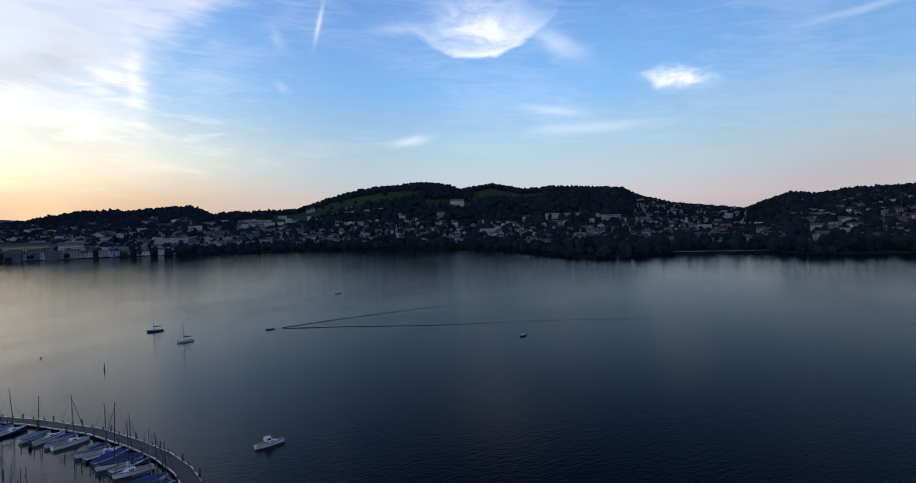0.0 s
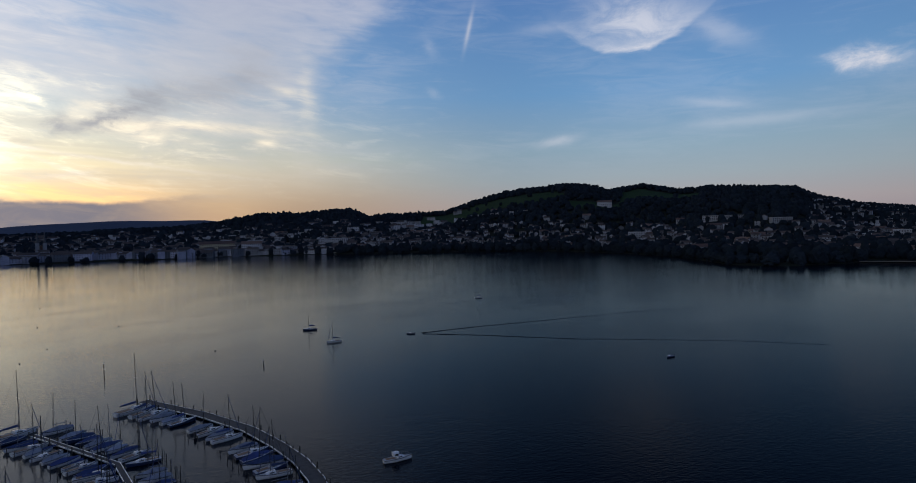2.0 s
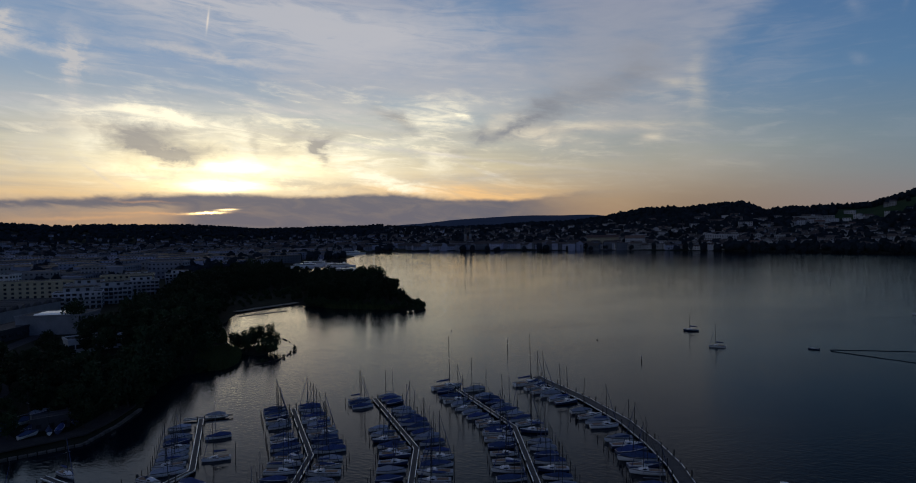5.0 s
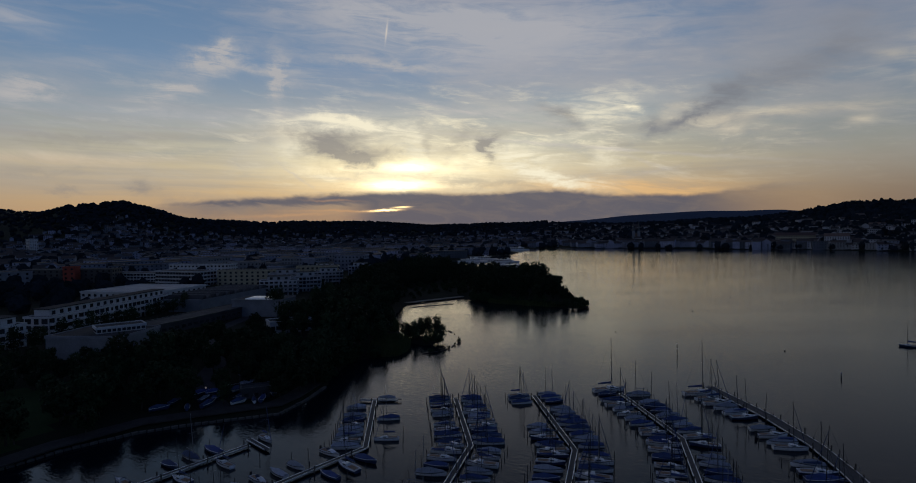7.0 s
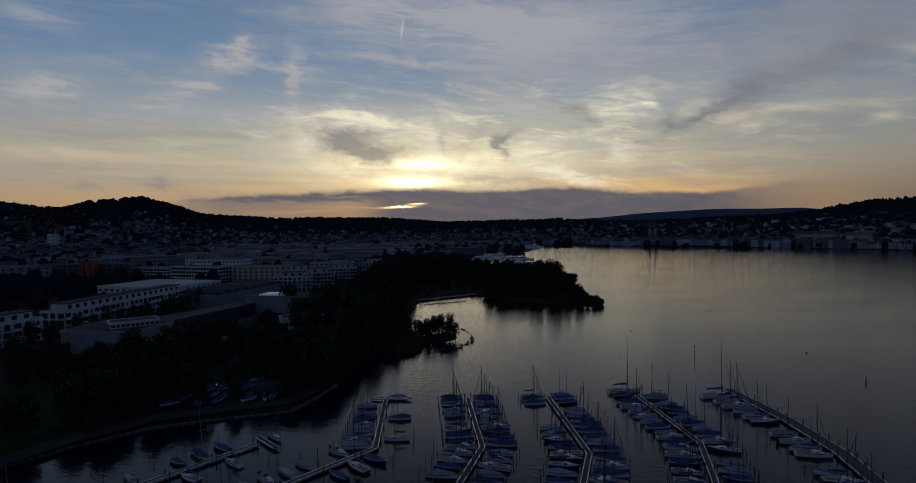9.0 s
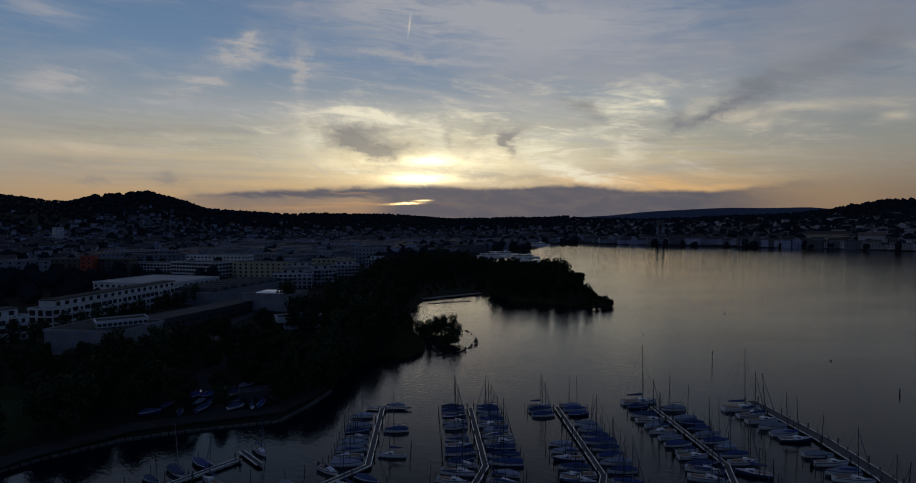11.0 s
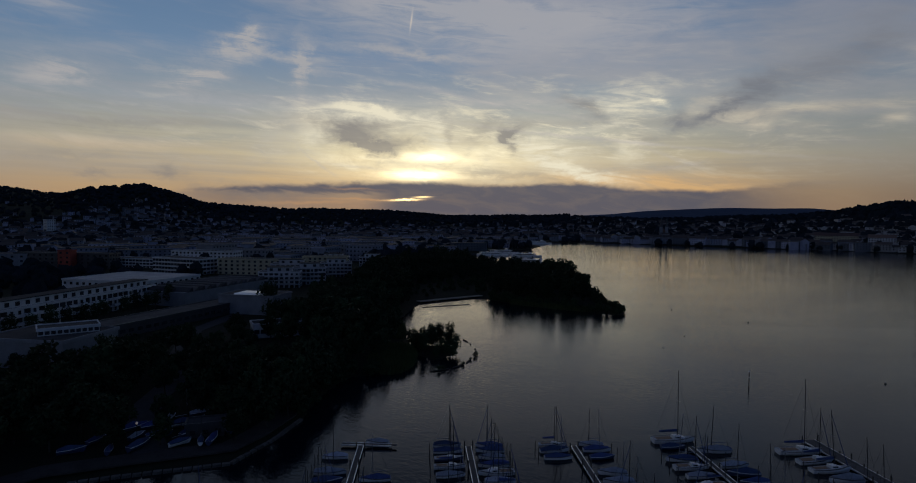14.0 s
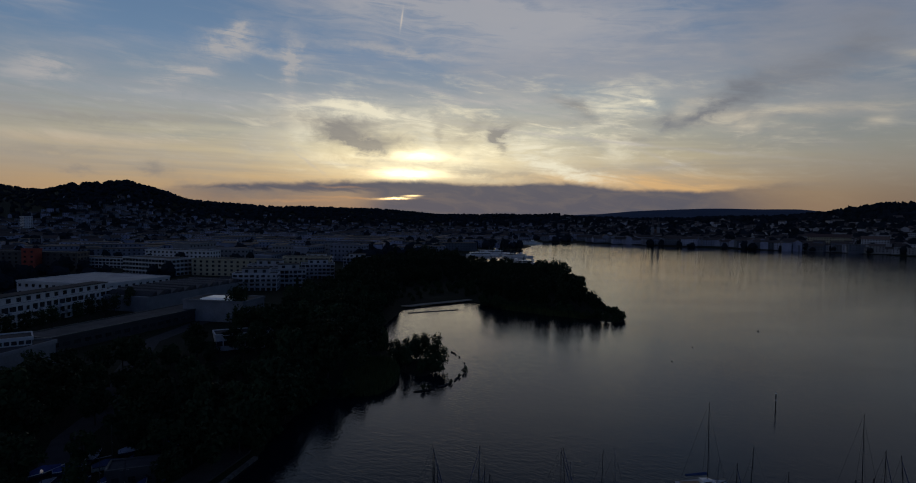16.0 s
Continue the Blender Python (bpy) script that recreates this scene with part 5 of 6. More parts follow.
def scatter(n, a0, a1, t0, t1, keep, seed):
    """Random places on the slopes between two bearings and two heights on them."""
    r = np.random.default_rng(seed)
    a = r.uniform(a0, a1, n)
    t = r.uniform(t0, t1, n)
    rr, r0 = np.interp(a, RIDGE[:, 0], RIDGE[:, 1]), np.interp(a, START[:, 0], START[:, 1])
    d = r0 + t * (rr - r0)
    x, y = d * np.sin(np.radians(a)), d * np.cos(np.radians(a))
    ok = keep(a, t, d, r) & (shore_distance(x, y) > 6)
    return x[ok], y[ok], r


def forest_east(a, t, d, r):
    p = np.where(t > 0.42 + 0.08 * np.sin(a * 0.9), 1.0, 0.34)
    p = np.where(t < 0.03, 0.7, p)
    p = np.where((a < 40) & (t < 0.10), 0.06, p)
    p = np.where((a > 62) & (a < 90) & (t < 0.05), 1.0, p)
    p = np.where((a > 38) & (a < 44) & (t > 0.45), 1.0, p)
    p = np.where((a > 94.5) & (a < 99) & (t > 0.12), 1.0, p)
    p = np.where((a > 85) & (a < 95) & (t < 0.75) & (t > 0.06), 0.40, p)
    p = np.where((a > 78) & (a < 85) & (t > 0.45), 1.0, p)
    p = np.where(meadow(a, d), 0.015, p)
    return r.uniform(0, 1, len(a)) < p


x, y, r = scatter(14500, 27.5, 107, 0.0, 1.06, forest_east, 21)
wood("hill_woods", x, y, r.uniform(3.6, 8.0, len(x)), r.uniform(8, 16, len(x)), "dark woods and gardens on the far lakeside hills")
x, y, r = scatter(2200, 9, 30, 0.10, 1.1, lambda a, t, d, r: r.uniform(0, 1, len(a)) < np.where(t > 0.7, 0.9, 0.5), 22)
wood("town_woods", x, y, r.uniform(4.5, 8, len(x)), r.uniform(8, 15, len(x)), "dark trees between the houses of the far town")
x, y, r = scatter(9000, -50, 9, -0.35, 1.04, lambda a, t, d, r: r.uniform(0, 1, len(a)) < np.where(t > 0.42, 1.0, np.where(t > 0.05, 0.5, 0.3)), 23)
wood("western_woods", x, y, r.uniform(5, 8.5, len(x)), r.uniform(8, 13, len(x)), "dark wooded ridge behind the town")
r = np.random.default_rng(24)
x, y = r.uniform(-560, -70, 900), r.uniform(180, 1000, 900)
ok = (shore_distance(x, y) > 12) & (r.uniform(0, 1, 900) < 0.42)
ok &= ~((x > -260) & (y < 480) & (r.uniform(0, 1, 900) < 0.9))
ok &= (x < -90 - 0.0 * y) | (y > 480)
ex, ey = r.uniform(-440, -200, 150), r.uniform(190, 440, 150)
x, y, ok = np.append(x[ok], ex), np.append(y[ok], ey), np.ones(ok.sum() + 150, bool)
ok &= ~((x > -250) & (y > 310) & (y < 405)) & ~((x > -205) & (y < 320))
wood("town_trees", x[ok], y[ok], r.uniform(3, 5.5, ok.sum()), r.uniform(7, 12, ok.sum()), "dark street trees between flat-roofed blocks", 0.12, SHAGGY)
# promontory woods beyond the park
x, y = r.uniform(-130, 70, 700), r.uniform(560, 1050, 700)
ok = (shore_distance(x, y) > 6) & ((x < -45) | (y < 560) | (y > 880)) & ((x > -40) | (r.uniform(0, 1, 700) < 0.35)) & ((y < 660) | (r.uniform(0, 1, 700) < 0.25))
wood("promontory_woods", x[ok], y[ok], r.uniform(4, 7, ok.sum()), r.uniform(9, 15, ok.sum()), "dark trees on the promontory by the boat harbour")

# trees along the far water's edge
bx3, by3 = [], []
r = np.random.default_rng(27)
for (ax, ay), (bx, by) in list(zip(SHORE, SHORE[1:]))[42:61]:
    L = hypot(bx - ax, by - ay)
    tall = by < 420
    for i in range(int(L / (3.6 if tall else 7.0 if by < 900 else 24.0))):
        t = r.random()
        x, y = ax + (bx - ax) * t, ay + (by - ay) * t
        d = hypot(x, y)
        o = (12 if -80 < y < 24 else 2) + r.random() * (30 if tall else 9)
        bx3.append(x + x / d * o)
        by3.append(y + y / d * o)
wood("lakeshore_trees", bx3, by3, r.uniform(3.5, 7.0, len(bx3)), r.uniform(7, 15, len(bx3)), "dark trees lining the far lake shore", 0.18, SHAGGY)
x, y, r = scatter(170, 28.5, 39, 0.84, 1.02, lambda a, t, d, r: r.uniform(0, 1, len(a)) < 0.35 + 0.55 * np.sin(a * 2.3) ** 2, 29)
wood("ridge_trees", x, y, r.uniform(4.0, 8.5, len(x)), r.uniform(10, 18, len(x)), "tall uneven trees along the ridge over the far town", 0.1, SHAGGY)
x, y, r = scatter(260, 27.5, 52, 0.80, 1.0, lambda a, t, d, r: (r.uniform(0, 1, len(a)) < 0.5) & ~meadow(a, d), 28)
wood("ridge_trees", x, y, r.uniform(3.2, 5.5, len(x)), r.uniform(10, 17, len(x)), "single tall trees standing out on the far ridge", 0.1, SHAGGY)
ribbon("shore_path", [(674, 20), (679, -4), (684, -28), (689, -52), (694, -78)], 5.0, 0.05, SAND, "pale lakeside path below dark trees", "path")


# ------------------------------------------------------------ buildings
pane_cache = {}


def pane_mesh(w, h):
    """A window: raised surround with the glass set back in it."""
    key = (round(w, 2), round(h, 2))
    if key not in pane_cache:
        b = bmesh.new()
        box(b, -w / 2, w / 2, -0.10, 0.03, -h / 2, h / 2)
        pane_cache[key] = mesh_of("window", b, GLASS)
    return pane_cache[key]


def block(name, label, category, cx, cy, L, D, H, turn, wall, roof=None, storeys=4, bays=10, end_bays=3, sides=(0, 1, 2, 3), z0=None, group="", gable=False, balcony=False, penthouse=0.0, win=(1.7, 1.5)):
    """A building: walls, roof and single windows. Its long side runs along its own x."""
    root = new(name)
    tagged(root, label, category, group)
    base = height(cx, cy) - 0.4 if z0 is None else z0
    root.matrix_basis = pose(cx, cy, base, 0, 0, turn)
    b = bmesh.new()
    box(b, -L / 2, L / 2, -D / 2, D / 2, -4.0, H)
    part("wall", b, wall, root)
    rb = bmesh.new()
    if gable:
        e = 0.5
        rh = D * 0.34
        loft(rb, [[(x, -D / 2 - e, H - 0.1), (x, 0, H + rh), (x, D / 2 + e, H - 0.1), (x, 0, H + rh - 0.45)] for x in (-L / 2 - e, L / 2 + e)])
        gb = bmesh.new()
        loft(gb, [[(x, -D / 2 + 0.05, H), (x, 0, H + rh - 0.4), (x, D / 2 - 0.05, H)] for x in (-L / 2 + 0.05, L / 2 - 0.05)])
        part("gable", gb, wall, root)
        part("roof", rb, roof or ROOFTILE, root)
    else:
        box(rb, -L / 2 - 0.25, L / 2 + 0.25, -D / 2 - 0.25, D / 2 + 0.25, H + 0.003, H + 0.45)
        part("roof", rb, roof or FLATROOF, root)
        pb = bmesh.new()
        for x0, x1, y0, y1 in ((-L / 2 - 0.3, L / 2 + 0.3, -D / 2 - 0.3, -D / 2 + 0.05), (-L / 2 - 0.3, L / 2 + 0.3, D / 2 - 0.05, D / 2 + 0.3), (-L / 2 - 0.3, -L / 2 + 0.05, -D / 2 + 0.06, D / 2 - 0.06), (L / 2 - 0.05, L / 2 + 0.3, -D / 2 + 0.06, D / 2 - 0.06)):
            box(pb, x0, x1, y0, y1, H - 0.15, H + 0.75)
        part("parapet", pb, wall, root)
        if penthouse:
            q = bmesh.new()
            box(q, -L * 0.5 * penthouse, L * 0.5 * penthouse, -D * 0.3, D * 0.32, H + 0.45, H + 3.2)
            part("penthouse", q, wall, root)
            for k2 in range(int(L * penthouse / 4.2)):
                u = -L * 0.5 * penthouse + (k2 + 0.5) * L * penthouse / int(L * penthouse / 4.2)
                piece("window", pane_mesh(1.8, 1.6), root, pose(u, -D * 0.3, H + 1.75, 0, 0, 0))
            q = bmesh.new()
            box(q, -L * 0.5 * penthouse - 0.4, L * 0.5 * penthouse + 0.4, -D * 0.34, D * 0.36, H + 3.2, H + 3.55)
            part("penthouse_roof", q, FLATROOF, root)
    sh = H / storeys
    w, h = win
    me = pane_mesh(min(w, L / bays * 0.84), min(h, sh * 0.74))
    small, door = pane_mesh(1.2, 1.5), pane_mesh(2.0, min(2.4, sh * 0.85))
    for s in sides:
        n, span, off = (bays, L, D / 2) if s in (0, 2) else (end_bays, D, L / 2)
        if n < 1:
            continue
        for i in range(storeys):
            for j in range(n):
                u = (j + 0.5) / n * span - span / 2
                z = sh * (i + 0.55)
                x, y, a = {0: (u, -off, 0), 1: (off, u, 90), 2: (u, off, 180), 3: (-off, u, 270)}[s]
                k = rng.random() if balcony else 0.0
                piece("window", me if k < 0.55 else door if k < 0.8 else small, root, pose(x, y, z, 0, 0, a))
            if balcony and i and s in (0, 2):
                q = bmesh.new()
                sg = -1 if s == 0 else 1
                box(q, -L / 2 + 0.3, L / 2 - 0.3, *sorted((sg * (D / 2 + 0.02), sg * (D / 2 + 1.3))), sh * i - 0.12, sh * i + 0.10)
                for k2 in range(bays + 1):
                    u = -L / 2 + 0.5 + k2 / bays * (L - 1.0)
                    box(q, u - 0.12, u + 0.12, *sorted((sg * (D / 2 + 0.04), sg * (D / 2 + 1.25))), sh * i + 0.10, sh * i + 1.05)
                for k2 in range(bays):
                    if rng.random() < 0.72:
                        u0, u1 = -L / 2 + 0.62 + k2 / bays * (L - 1.0), -L / 2 + 0.38 + (k2 + 1) / bays * (L - 1.0)
                        box(q, u0, u1, *sorted((sg * (D / 2 + 1.17), sg * (D / 2 + 1.25))), sh * i + 0.103, sh * i + 1.0)
                part("balcony", q, wall, root)
    return root


ST = 77.0  # heading of the streets behind the park
FLATS = "white flat-roofed apartment row with balconies and dark windows"
block("apartment_building", "long " + FLATS, "apartment building", -175.5, 267, 83, 11, 8.6, 85, WHITE, None, 3, 26, 3, (0, 1, 3), balcony=True, penthouse=0.93, win=(2.6, 2.1))
block("apartment_building", "short " + FLATS, "apartment building", -183, 191, 44, 11, 8.6, 74, WHITE, None, 3, 12, 3, (0, 1, 3), balcony=True, penthouse=0.9, win=(2.5, 1.9))
block("hall", "grey windowless hall with a flat dark roof", "hall", -131.5, 195, 27, 21, 7.9, -5, GREY, None, 2, 6, 0, (), penthouse=0.0)
block("roof_pavilion", "low glazed roof pavilion with gravel top", "pavilion", -127.5, 197, 15, 8, 1.5, 40, WHITE, None, 1, 10, 4, (0, 1, 3), z0=height(-131.5, 195) - 0.4 + 8.36, win=(1.1, 1.0))
block("hall", "long low dark hall beside a tree-lined street", "hall", -128, 258, 74, 13, 4.6, ST - 2, DARKWALL, None, 1, 20, 3, (0, 1, 3), win=(2.2, 1.2))
block("hall", "flat hall with a bright rooflight", "hall", -107, 286, 26, 17, 8.2, -8, GREY, None, 2, 8, 4, ())
block("pavilion", "small white flat pavilion among trees", "pavilion", -79, 236, 17, 8, 5.0, 30, WHITE, None, 1, 8, 2, (0, 1, 3))
block("hall", "wide pale hall with a white flat roof", "hall", -206, 354, 52, 46, 7.5, ST - 90, WHITE, PALEROOF, 2, 12, 10, (0, 1))
block("office_building", "stepped white office block with ribbon windows", "office building", -296, 500, 60, 16, 7.5, -10, WHITE, None, 3, 18, 5, (0, 1, 3), win=(2.6, 1.6))
block("office_building", "tall white office block with ribbon windows", "office building", -230, 455, 47, 17, 11.5, -20, WHITE, None, 4, 15, 5, (0, 1, 3), win=(2.6, 1.7))
block("office_building", "white office block with dark square windows", "office building", -250, 530, 60, 15, 12.5, -8, WHITE, None, 4, 16, 4, (0, 1, 3))
block("apartment_building", "ochre apartment block with pale-framed windows", "apartment building", -170, 453, 62, 14, 11.5, -3, YELLOW, None, 4, 14, 4, (0, 1, 3))
block("apartment_building", "ochre apartment block beside white offices", "apartment building", -128, 476, 34, 13, 12.5, 8, YELLOW, None, 5, 9, 4, (0, 1, 3))
for x, y, L, H, t in ((-129, 378, 24, 9.5, 12), (-117, 398, 20, 10.5, 20), (-136, 420, 26, 11, 8), (-112, 446, 22, 10, 14), (-128, 500, 24, 10.5, 4), (-100, 520, 22, 9.5, 10)):
    block("apartment_building", "white terraced apartment block with deep balconies", "apartment building", x, y, L, 12, H, t, FAR_RENDER, None, 4, 8, 3, (0, 1, 3), balcony=True, penthouse=0.6, win=(2.1, 1.7))
block("hall", "pale blue-grey industrial hall", "hall", -402, 480, 62, 26, 11, 25, GREY, None, 3, 10, 5, (0, 1, 3))
block("office_building", "dark glazed office slab", "office building", -345, 486, 80, 14, 12, 0, DARKWALL, None, 4, 16, 4, (0, 1, 3))
block("stair_tower", "rust-red stair tower against a dark slab", "tower", -337, 475, 10.5, 7, 14.8, 0, BRICKRED, None, 4, 2, 1, (0,))
block("tower_block", "pale high tower block below a wooded hill", "tower block", -980, 1275, 26, 16, 30, -36, WHITE, None, 9, 8, 4, (0, 1))

# rooflight and sawtooth rows
rl = bmesh.new()
loft(rl, [[(-115 + k, 281 + k, z), (-100 - k, 279 + k, z), (-99 - k, 289 - k, z), (-114 + k, 291 - k, z)] for k, z in ((0, height(-107, 286) + 8.2), (0.1, height(-107, 286) + 8.7), (1.5, height(-107, 286) + 9.0))])
tagged(new("rooflight", mesh_of("rooflight", rl, GALV)), "shiny metal rooflight on a flat roof", "rooflight")
saw = new("sawtooth_hall")
tagged(saw, "long hall with rows of sloping glazed roof strips", "hall")
saw.matrix_basis = pose(-151, 328, height(-151, 328) - 0.4, 0, 0, ST)
part("wall", box(bmesh.new(), -31, 31, -14, 14, -4, 7.0), GREY, saw)
for i in range(15):
    b = bmesh.new()
    u = -29 + i * 4.1
    loft(b, [[(u, y, 7.01), (u + 3.9, y, 7.01), (u + 3.6, y, 8.9), (u + 3.3, y, 8.9)] for y in (-13.8, 13.8)])
    part("roof_strip", b, DARKWALL if i % 2 else FLATROOF, saw)

# white tent roof on the sports field, sheds by the quay
tent = new("tent")
tagged(tent, "small white tent roof on the sports field", "tent")
part("canopy", loft(bmesh.new(), [[(-k, -k * 0.7, z), (k, -k * 0.7, z), (k, k * 0.7, z), (-k, k * 0.7, z)] for k, z in ((2.6, 2.3), (2.5, 2.5), (0.3, 3.4))]), SAILCLOTH, tent)
for sx in (-2.3, 2.3):
    for sy in (-1.5, 1.5):
        part("leg", rod(bmesh.new(), (sx, sy, 0), (sx, sy, 2.35), 0.05, n=5), ALU, tent)
tent.matrix_basis = pose(-106.6, 137.4, height(-106.6, 137.4), 0, 0, 20)
for x, y, a in ((-99, 132, 30), (-60, 145, 22)):
    block("boat_shed", "low dark shed near the quay", "shed", x, y, 7, 4, 2.6, a, DARKWALL, None, 1, 3, 1, (0, 1), win=(1.0, 0.8))

# boats laid up ashore on the quay
LAID = Stamp(lambda: tagged(boat("dinghy", 5.0, GEL_DARK, TARP_BLUE, 0, False, ""), "small boat laid up ashore under a blue cover", "boat", "boats laid up ashore"))
LAID_G = Stamp(lambda: tagged(boat("dinghy", 5.0, GEL_DARK, TARP_GREY, 0, False, ""), "small boat laid up ashore under a pale cover", "boat", "boats laid up ashore"))
LAID_M = Stamp(lambda: tagged(boat("dinghy", 4.8, GEL, TARP_BLUE, 6.6, False, ""), "white dinghy laid up ashore with its mast standing", "boat", "boats laid up ashore"))
for row, (n, ax, ay, bx, by) in enumerate(((6, -80, 133, -53, 142), (5, -79, 138, -55, 147), (5, -76, 144, -56, 152), (3, -72, 150, -58, 157))):
    for i in range(n):
        t = (i + rng.uniform(0.1, 0.9)) / n
        x, y = ax + (bx - ax) * t + rng.uniform(-0.5, 0.5), ay + (by - ay) * t + rng.uniform(-0.5, 0.5)
        k = rng.random()
        m = pose(x, y, height(x, y) + 0.5, rng.uniform(-4, 4), 0, rng.choice((35, 65, 110)) + rng.uniform(-14, 14)) @ size(rng.uniform(0.75, 1.05))
        (LAID if k < 0.72 else LAID_G if k < 0.86 else LAID_M)(m)


def street_lamp(x, y):
    root = new("street_lamp")
    tagged(root, "slim lit street lamp on the promenade", "street lamp", "lamps of the promenade")
    part("pole", rod(bmesh.new(), (0, 0, 0), (0, 0, 4.2), 0.07, 0.05, 6), DARK, root)
    part("lamp_head", loft(bmesh.new(), [[(r * cos(k * pi / 4), r * sin(k * pi / 4), z) for k in range(8)] for r, z in ((0.10, 4.2), (0.22, 4.35), (0.20, 4.6), (0.05, 4.72))]), LAMP_ON, root, "glowing warm lamp head")
    root.matrix_basis = pose(x, y, height(x, y))


for x, y in ((-70, 138),):
    street_lamp(x, y)


# ------------------------------------------------------------ the far towns
def on_slope(a, e):
    """Where the line of sight at a bearing and an angle of height meets the hillside."""
    d = np.linspace(900, 3400, 900)
    x, y = d * sin(radians(a)), d * cos(radians(a))
    z = terrain(x, y)
    hit = np.nonzero((z > 45 + d * math.tan(radians(e))) & (shore_distance(x, y) > 4))[0]
    k = hit[0] if len(hit) else 500
    return float(x[k]), float(y[k]), float(d[k])


def far_block(name, label, category, a0, a1, e, h, storeys, bays, wall=FAR_RENDER, gable=False, depth=13.0, tilt=0.0, group="", roof=None):
    x, y, d = on_slope((a0 + a1) / 2, e)
    L = 2 * d * math.tan(radians(a1 - a0) / 2)
    k = d + depth / 2
    x, y = x * k / d, y * k / d
    block(name, label, category, x, y, L, depth, h, -(a0 + a1) / 2 + tilt, wall, roof, storeys, bays, 2, (0,), group=group, gable=gable)


far_block("hotel", "wide white lakeside hotel with rows of windows", "hotel", 39.1, 41.9, -1.75, 17, 6, 14, FAR_RENDER)
far_block("grand_hotel", "pale palatial lakeside hotel with mansard roof", "hotel", 28.4, 31.4, -1.9, 17, 5, 16, YELLOW, True, 16)
far_block("grand_hotel", "grey palatial lakeside hotel with many bays", "hotel", 32.0, 33.8, -1.9, 15, 5, 10, FAR_RENDER, True, 16)
far_block("school", "long pale green-roofed school on the slope", "school", 46.0, 49.2, 0.15, 11, 3, 18, FAR_RENDER)
for i in range(9):
    far_block("terraced_house", "white terraced house on the meadow's edge", "house", 54.0 + i * 0.68, 54.5 + i * 0.68, 0.72 + i * 0.05, 9, 3, 3, FAR_RENDER, group="terraced houses on the slope")
far_block("villa", "white castle-like villa with steep roof above meadows", "villa", 66.7, 68.1, 1.55, 13, 3, 8, FAR_RENDER, True, 14)
far_block("clinic", "very long white building on the hillside", "clinic", 76.2, 79.7, -0.05, 9, 3, 22, FAR_RENDER)
far_block("clinic", "long white terraced building on the hillside", "clinic", 81.7, 83.4, -0.4, 9, 3, 10, FAR_RENDER, tilt=24)
far_block("tower_block", "white tower block in the valley", "tower block", 92.6, 93.3, -0.75, 19, 6, 4, FAR_RENDER)
for a0, a1, e, h in ((90.4, 91.6, -1.95, 15), (94.0, 94.9, -1.3, 9), (95.1, 96.2, -1.55, 11), (94.3, 95.2, -1.9, 9), (96.1, 97.1, -1.95, 11), (88.4, 89.3, -2.0, 10), (69.6, 71.2, -1.8, 14), (66.0, 66.8, -1.5, 10), (35.0, 35.9, -1.2, 12), (36.2, 37.2, -0.9, 11), (42.8, 43.9, -1.5, 10), (44.4, 45.6, -1.6, 11), (37.8, 38.8, -0.4, 11)):
    far_block("apartment_building", "pale flat-roofed apartment block on the far shore", "apartment building", a0, a1, e, h, 4, 7, FAR_RENDER, group="apartment blocks of the far shore")
for row in range(4):
    for i in range(6):
        a = 99.2 + i * 1.05 + 0.3 * (row % 2)
        far_block("terrace_flats", "stepped white terrace flats on the slope", "apartment building", a, a + 0.85, 0.55 - 0.62 * row + 0.03 * i, 6.5, 2, 3, FAR_RENDER if row == 0 else GREY, group="terrace flats on the slope")

# church with a needle spire behind the quay
church = new("church")
tagged(church, "grey church with two needle spires in the far town", "church")
cx, cy, _ = on_slope(16.6, -1.6)
church.matrix_basis = pose(cx, cy, height(cx, cy) - 0.5, 0, 0, -16)
part("nave", box(bmesh.new(), -8, 8, 2, 38, -3, 14), FAR_RENDER, church)
part("roof", loft(bmesh.new(), [[(-8.6, y, 13.8), (0, y, 22), (8.6, y, 13.8)] for y in (1.6, 38.4)]), ROOFTILE, church)
for sx in (-5.6, 5.6):
    tw = part("tower", box(bmesh.new(), sx - 3, sx + 3, -4.2, 1.9, -3, 26), GREY, church)
    part("spire", loft(bmesh.new(), [[(sx + r * cos(k * pi / 4 + 0.39), -1.2 + r * sin(k * pi / 4 + 0.39), z) for k in range(8)] for r, z in ((3.4, 26), (1.9, 33), (0.12, 50))]), DARKWALL, tw)

# white passenger ships and harbour craft by the promontory
ship = new("passenger_ship")
tagged(ship, "white flat passenger ship lying at the quay", "ship", "passenger ships of the shipyard")
part("hull", loft(bmesh.new(), [[(x, w, 2.6), (x, w * 0.9, -0.6), (x, -w * 0.9, -0.6), (x, -w, 2.6)] for x, w in ((-24, 3.5), (-18, 4.6), (12, 4.6), (21, 2.6), (26, 0.2))]), GEL, ship)
part("saloon", box(bmesh.new(), -18, 13, -3.9, 3.9, 2.6, 5.2, 0.98), GEL, ship)
part("saloon_window", box(bmesh.new(), -17, 12, -4.0, 4.0, 3.5, 4.5), GLASS, ship)
part("upper_deck", box(bmesh.new(), -20, 15, -4.2, 4.2, 5.21, 5.5), GEL, ship)
part("wheelhouse", box(bmesh.new(), 4, 9, -2.2, 2.2, 5.5, 7.8, 0.9), GEL, ship)
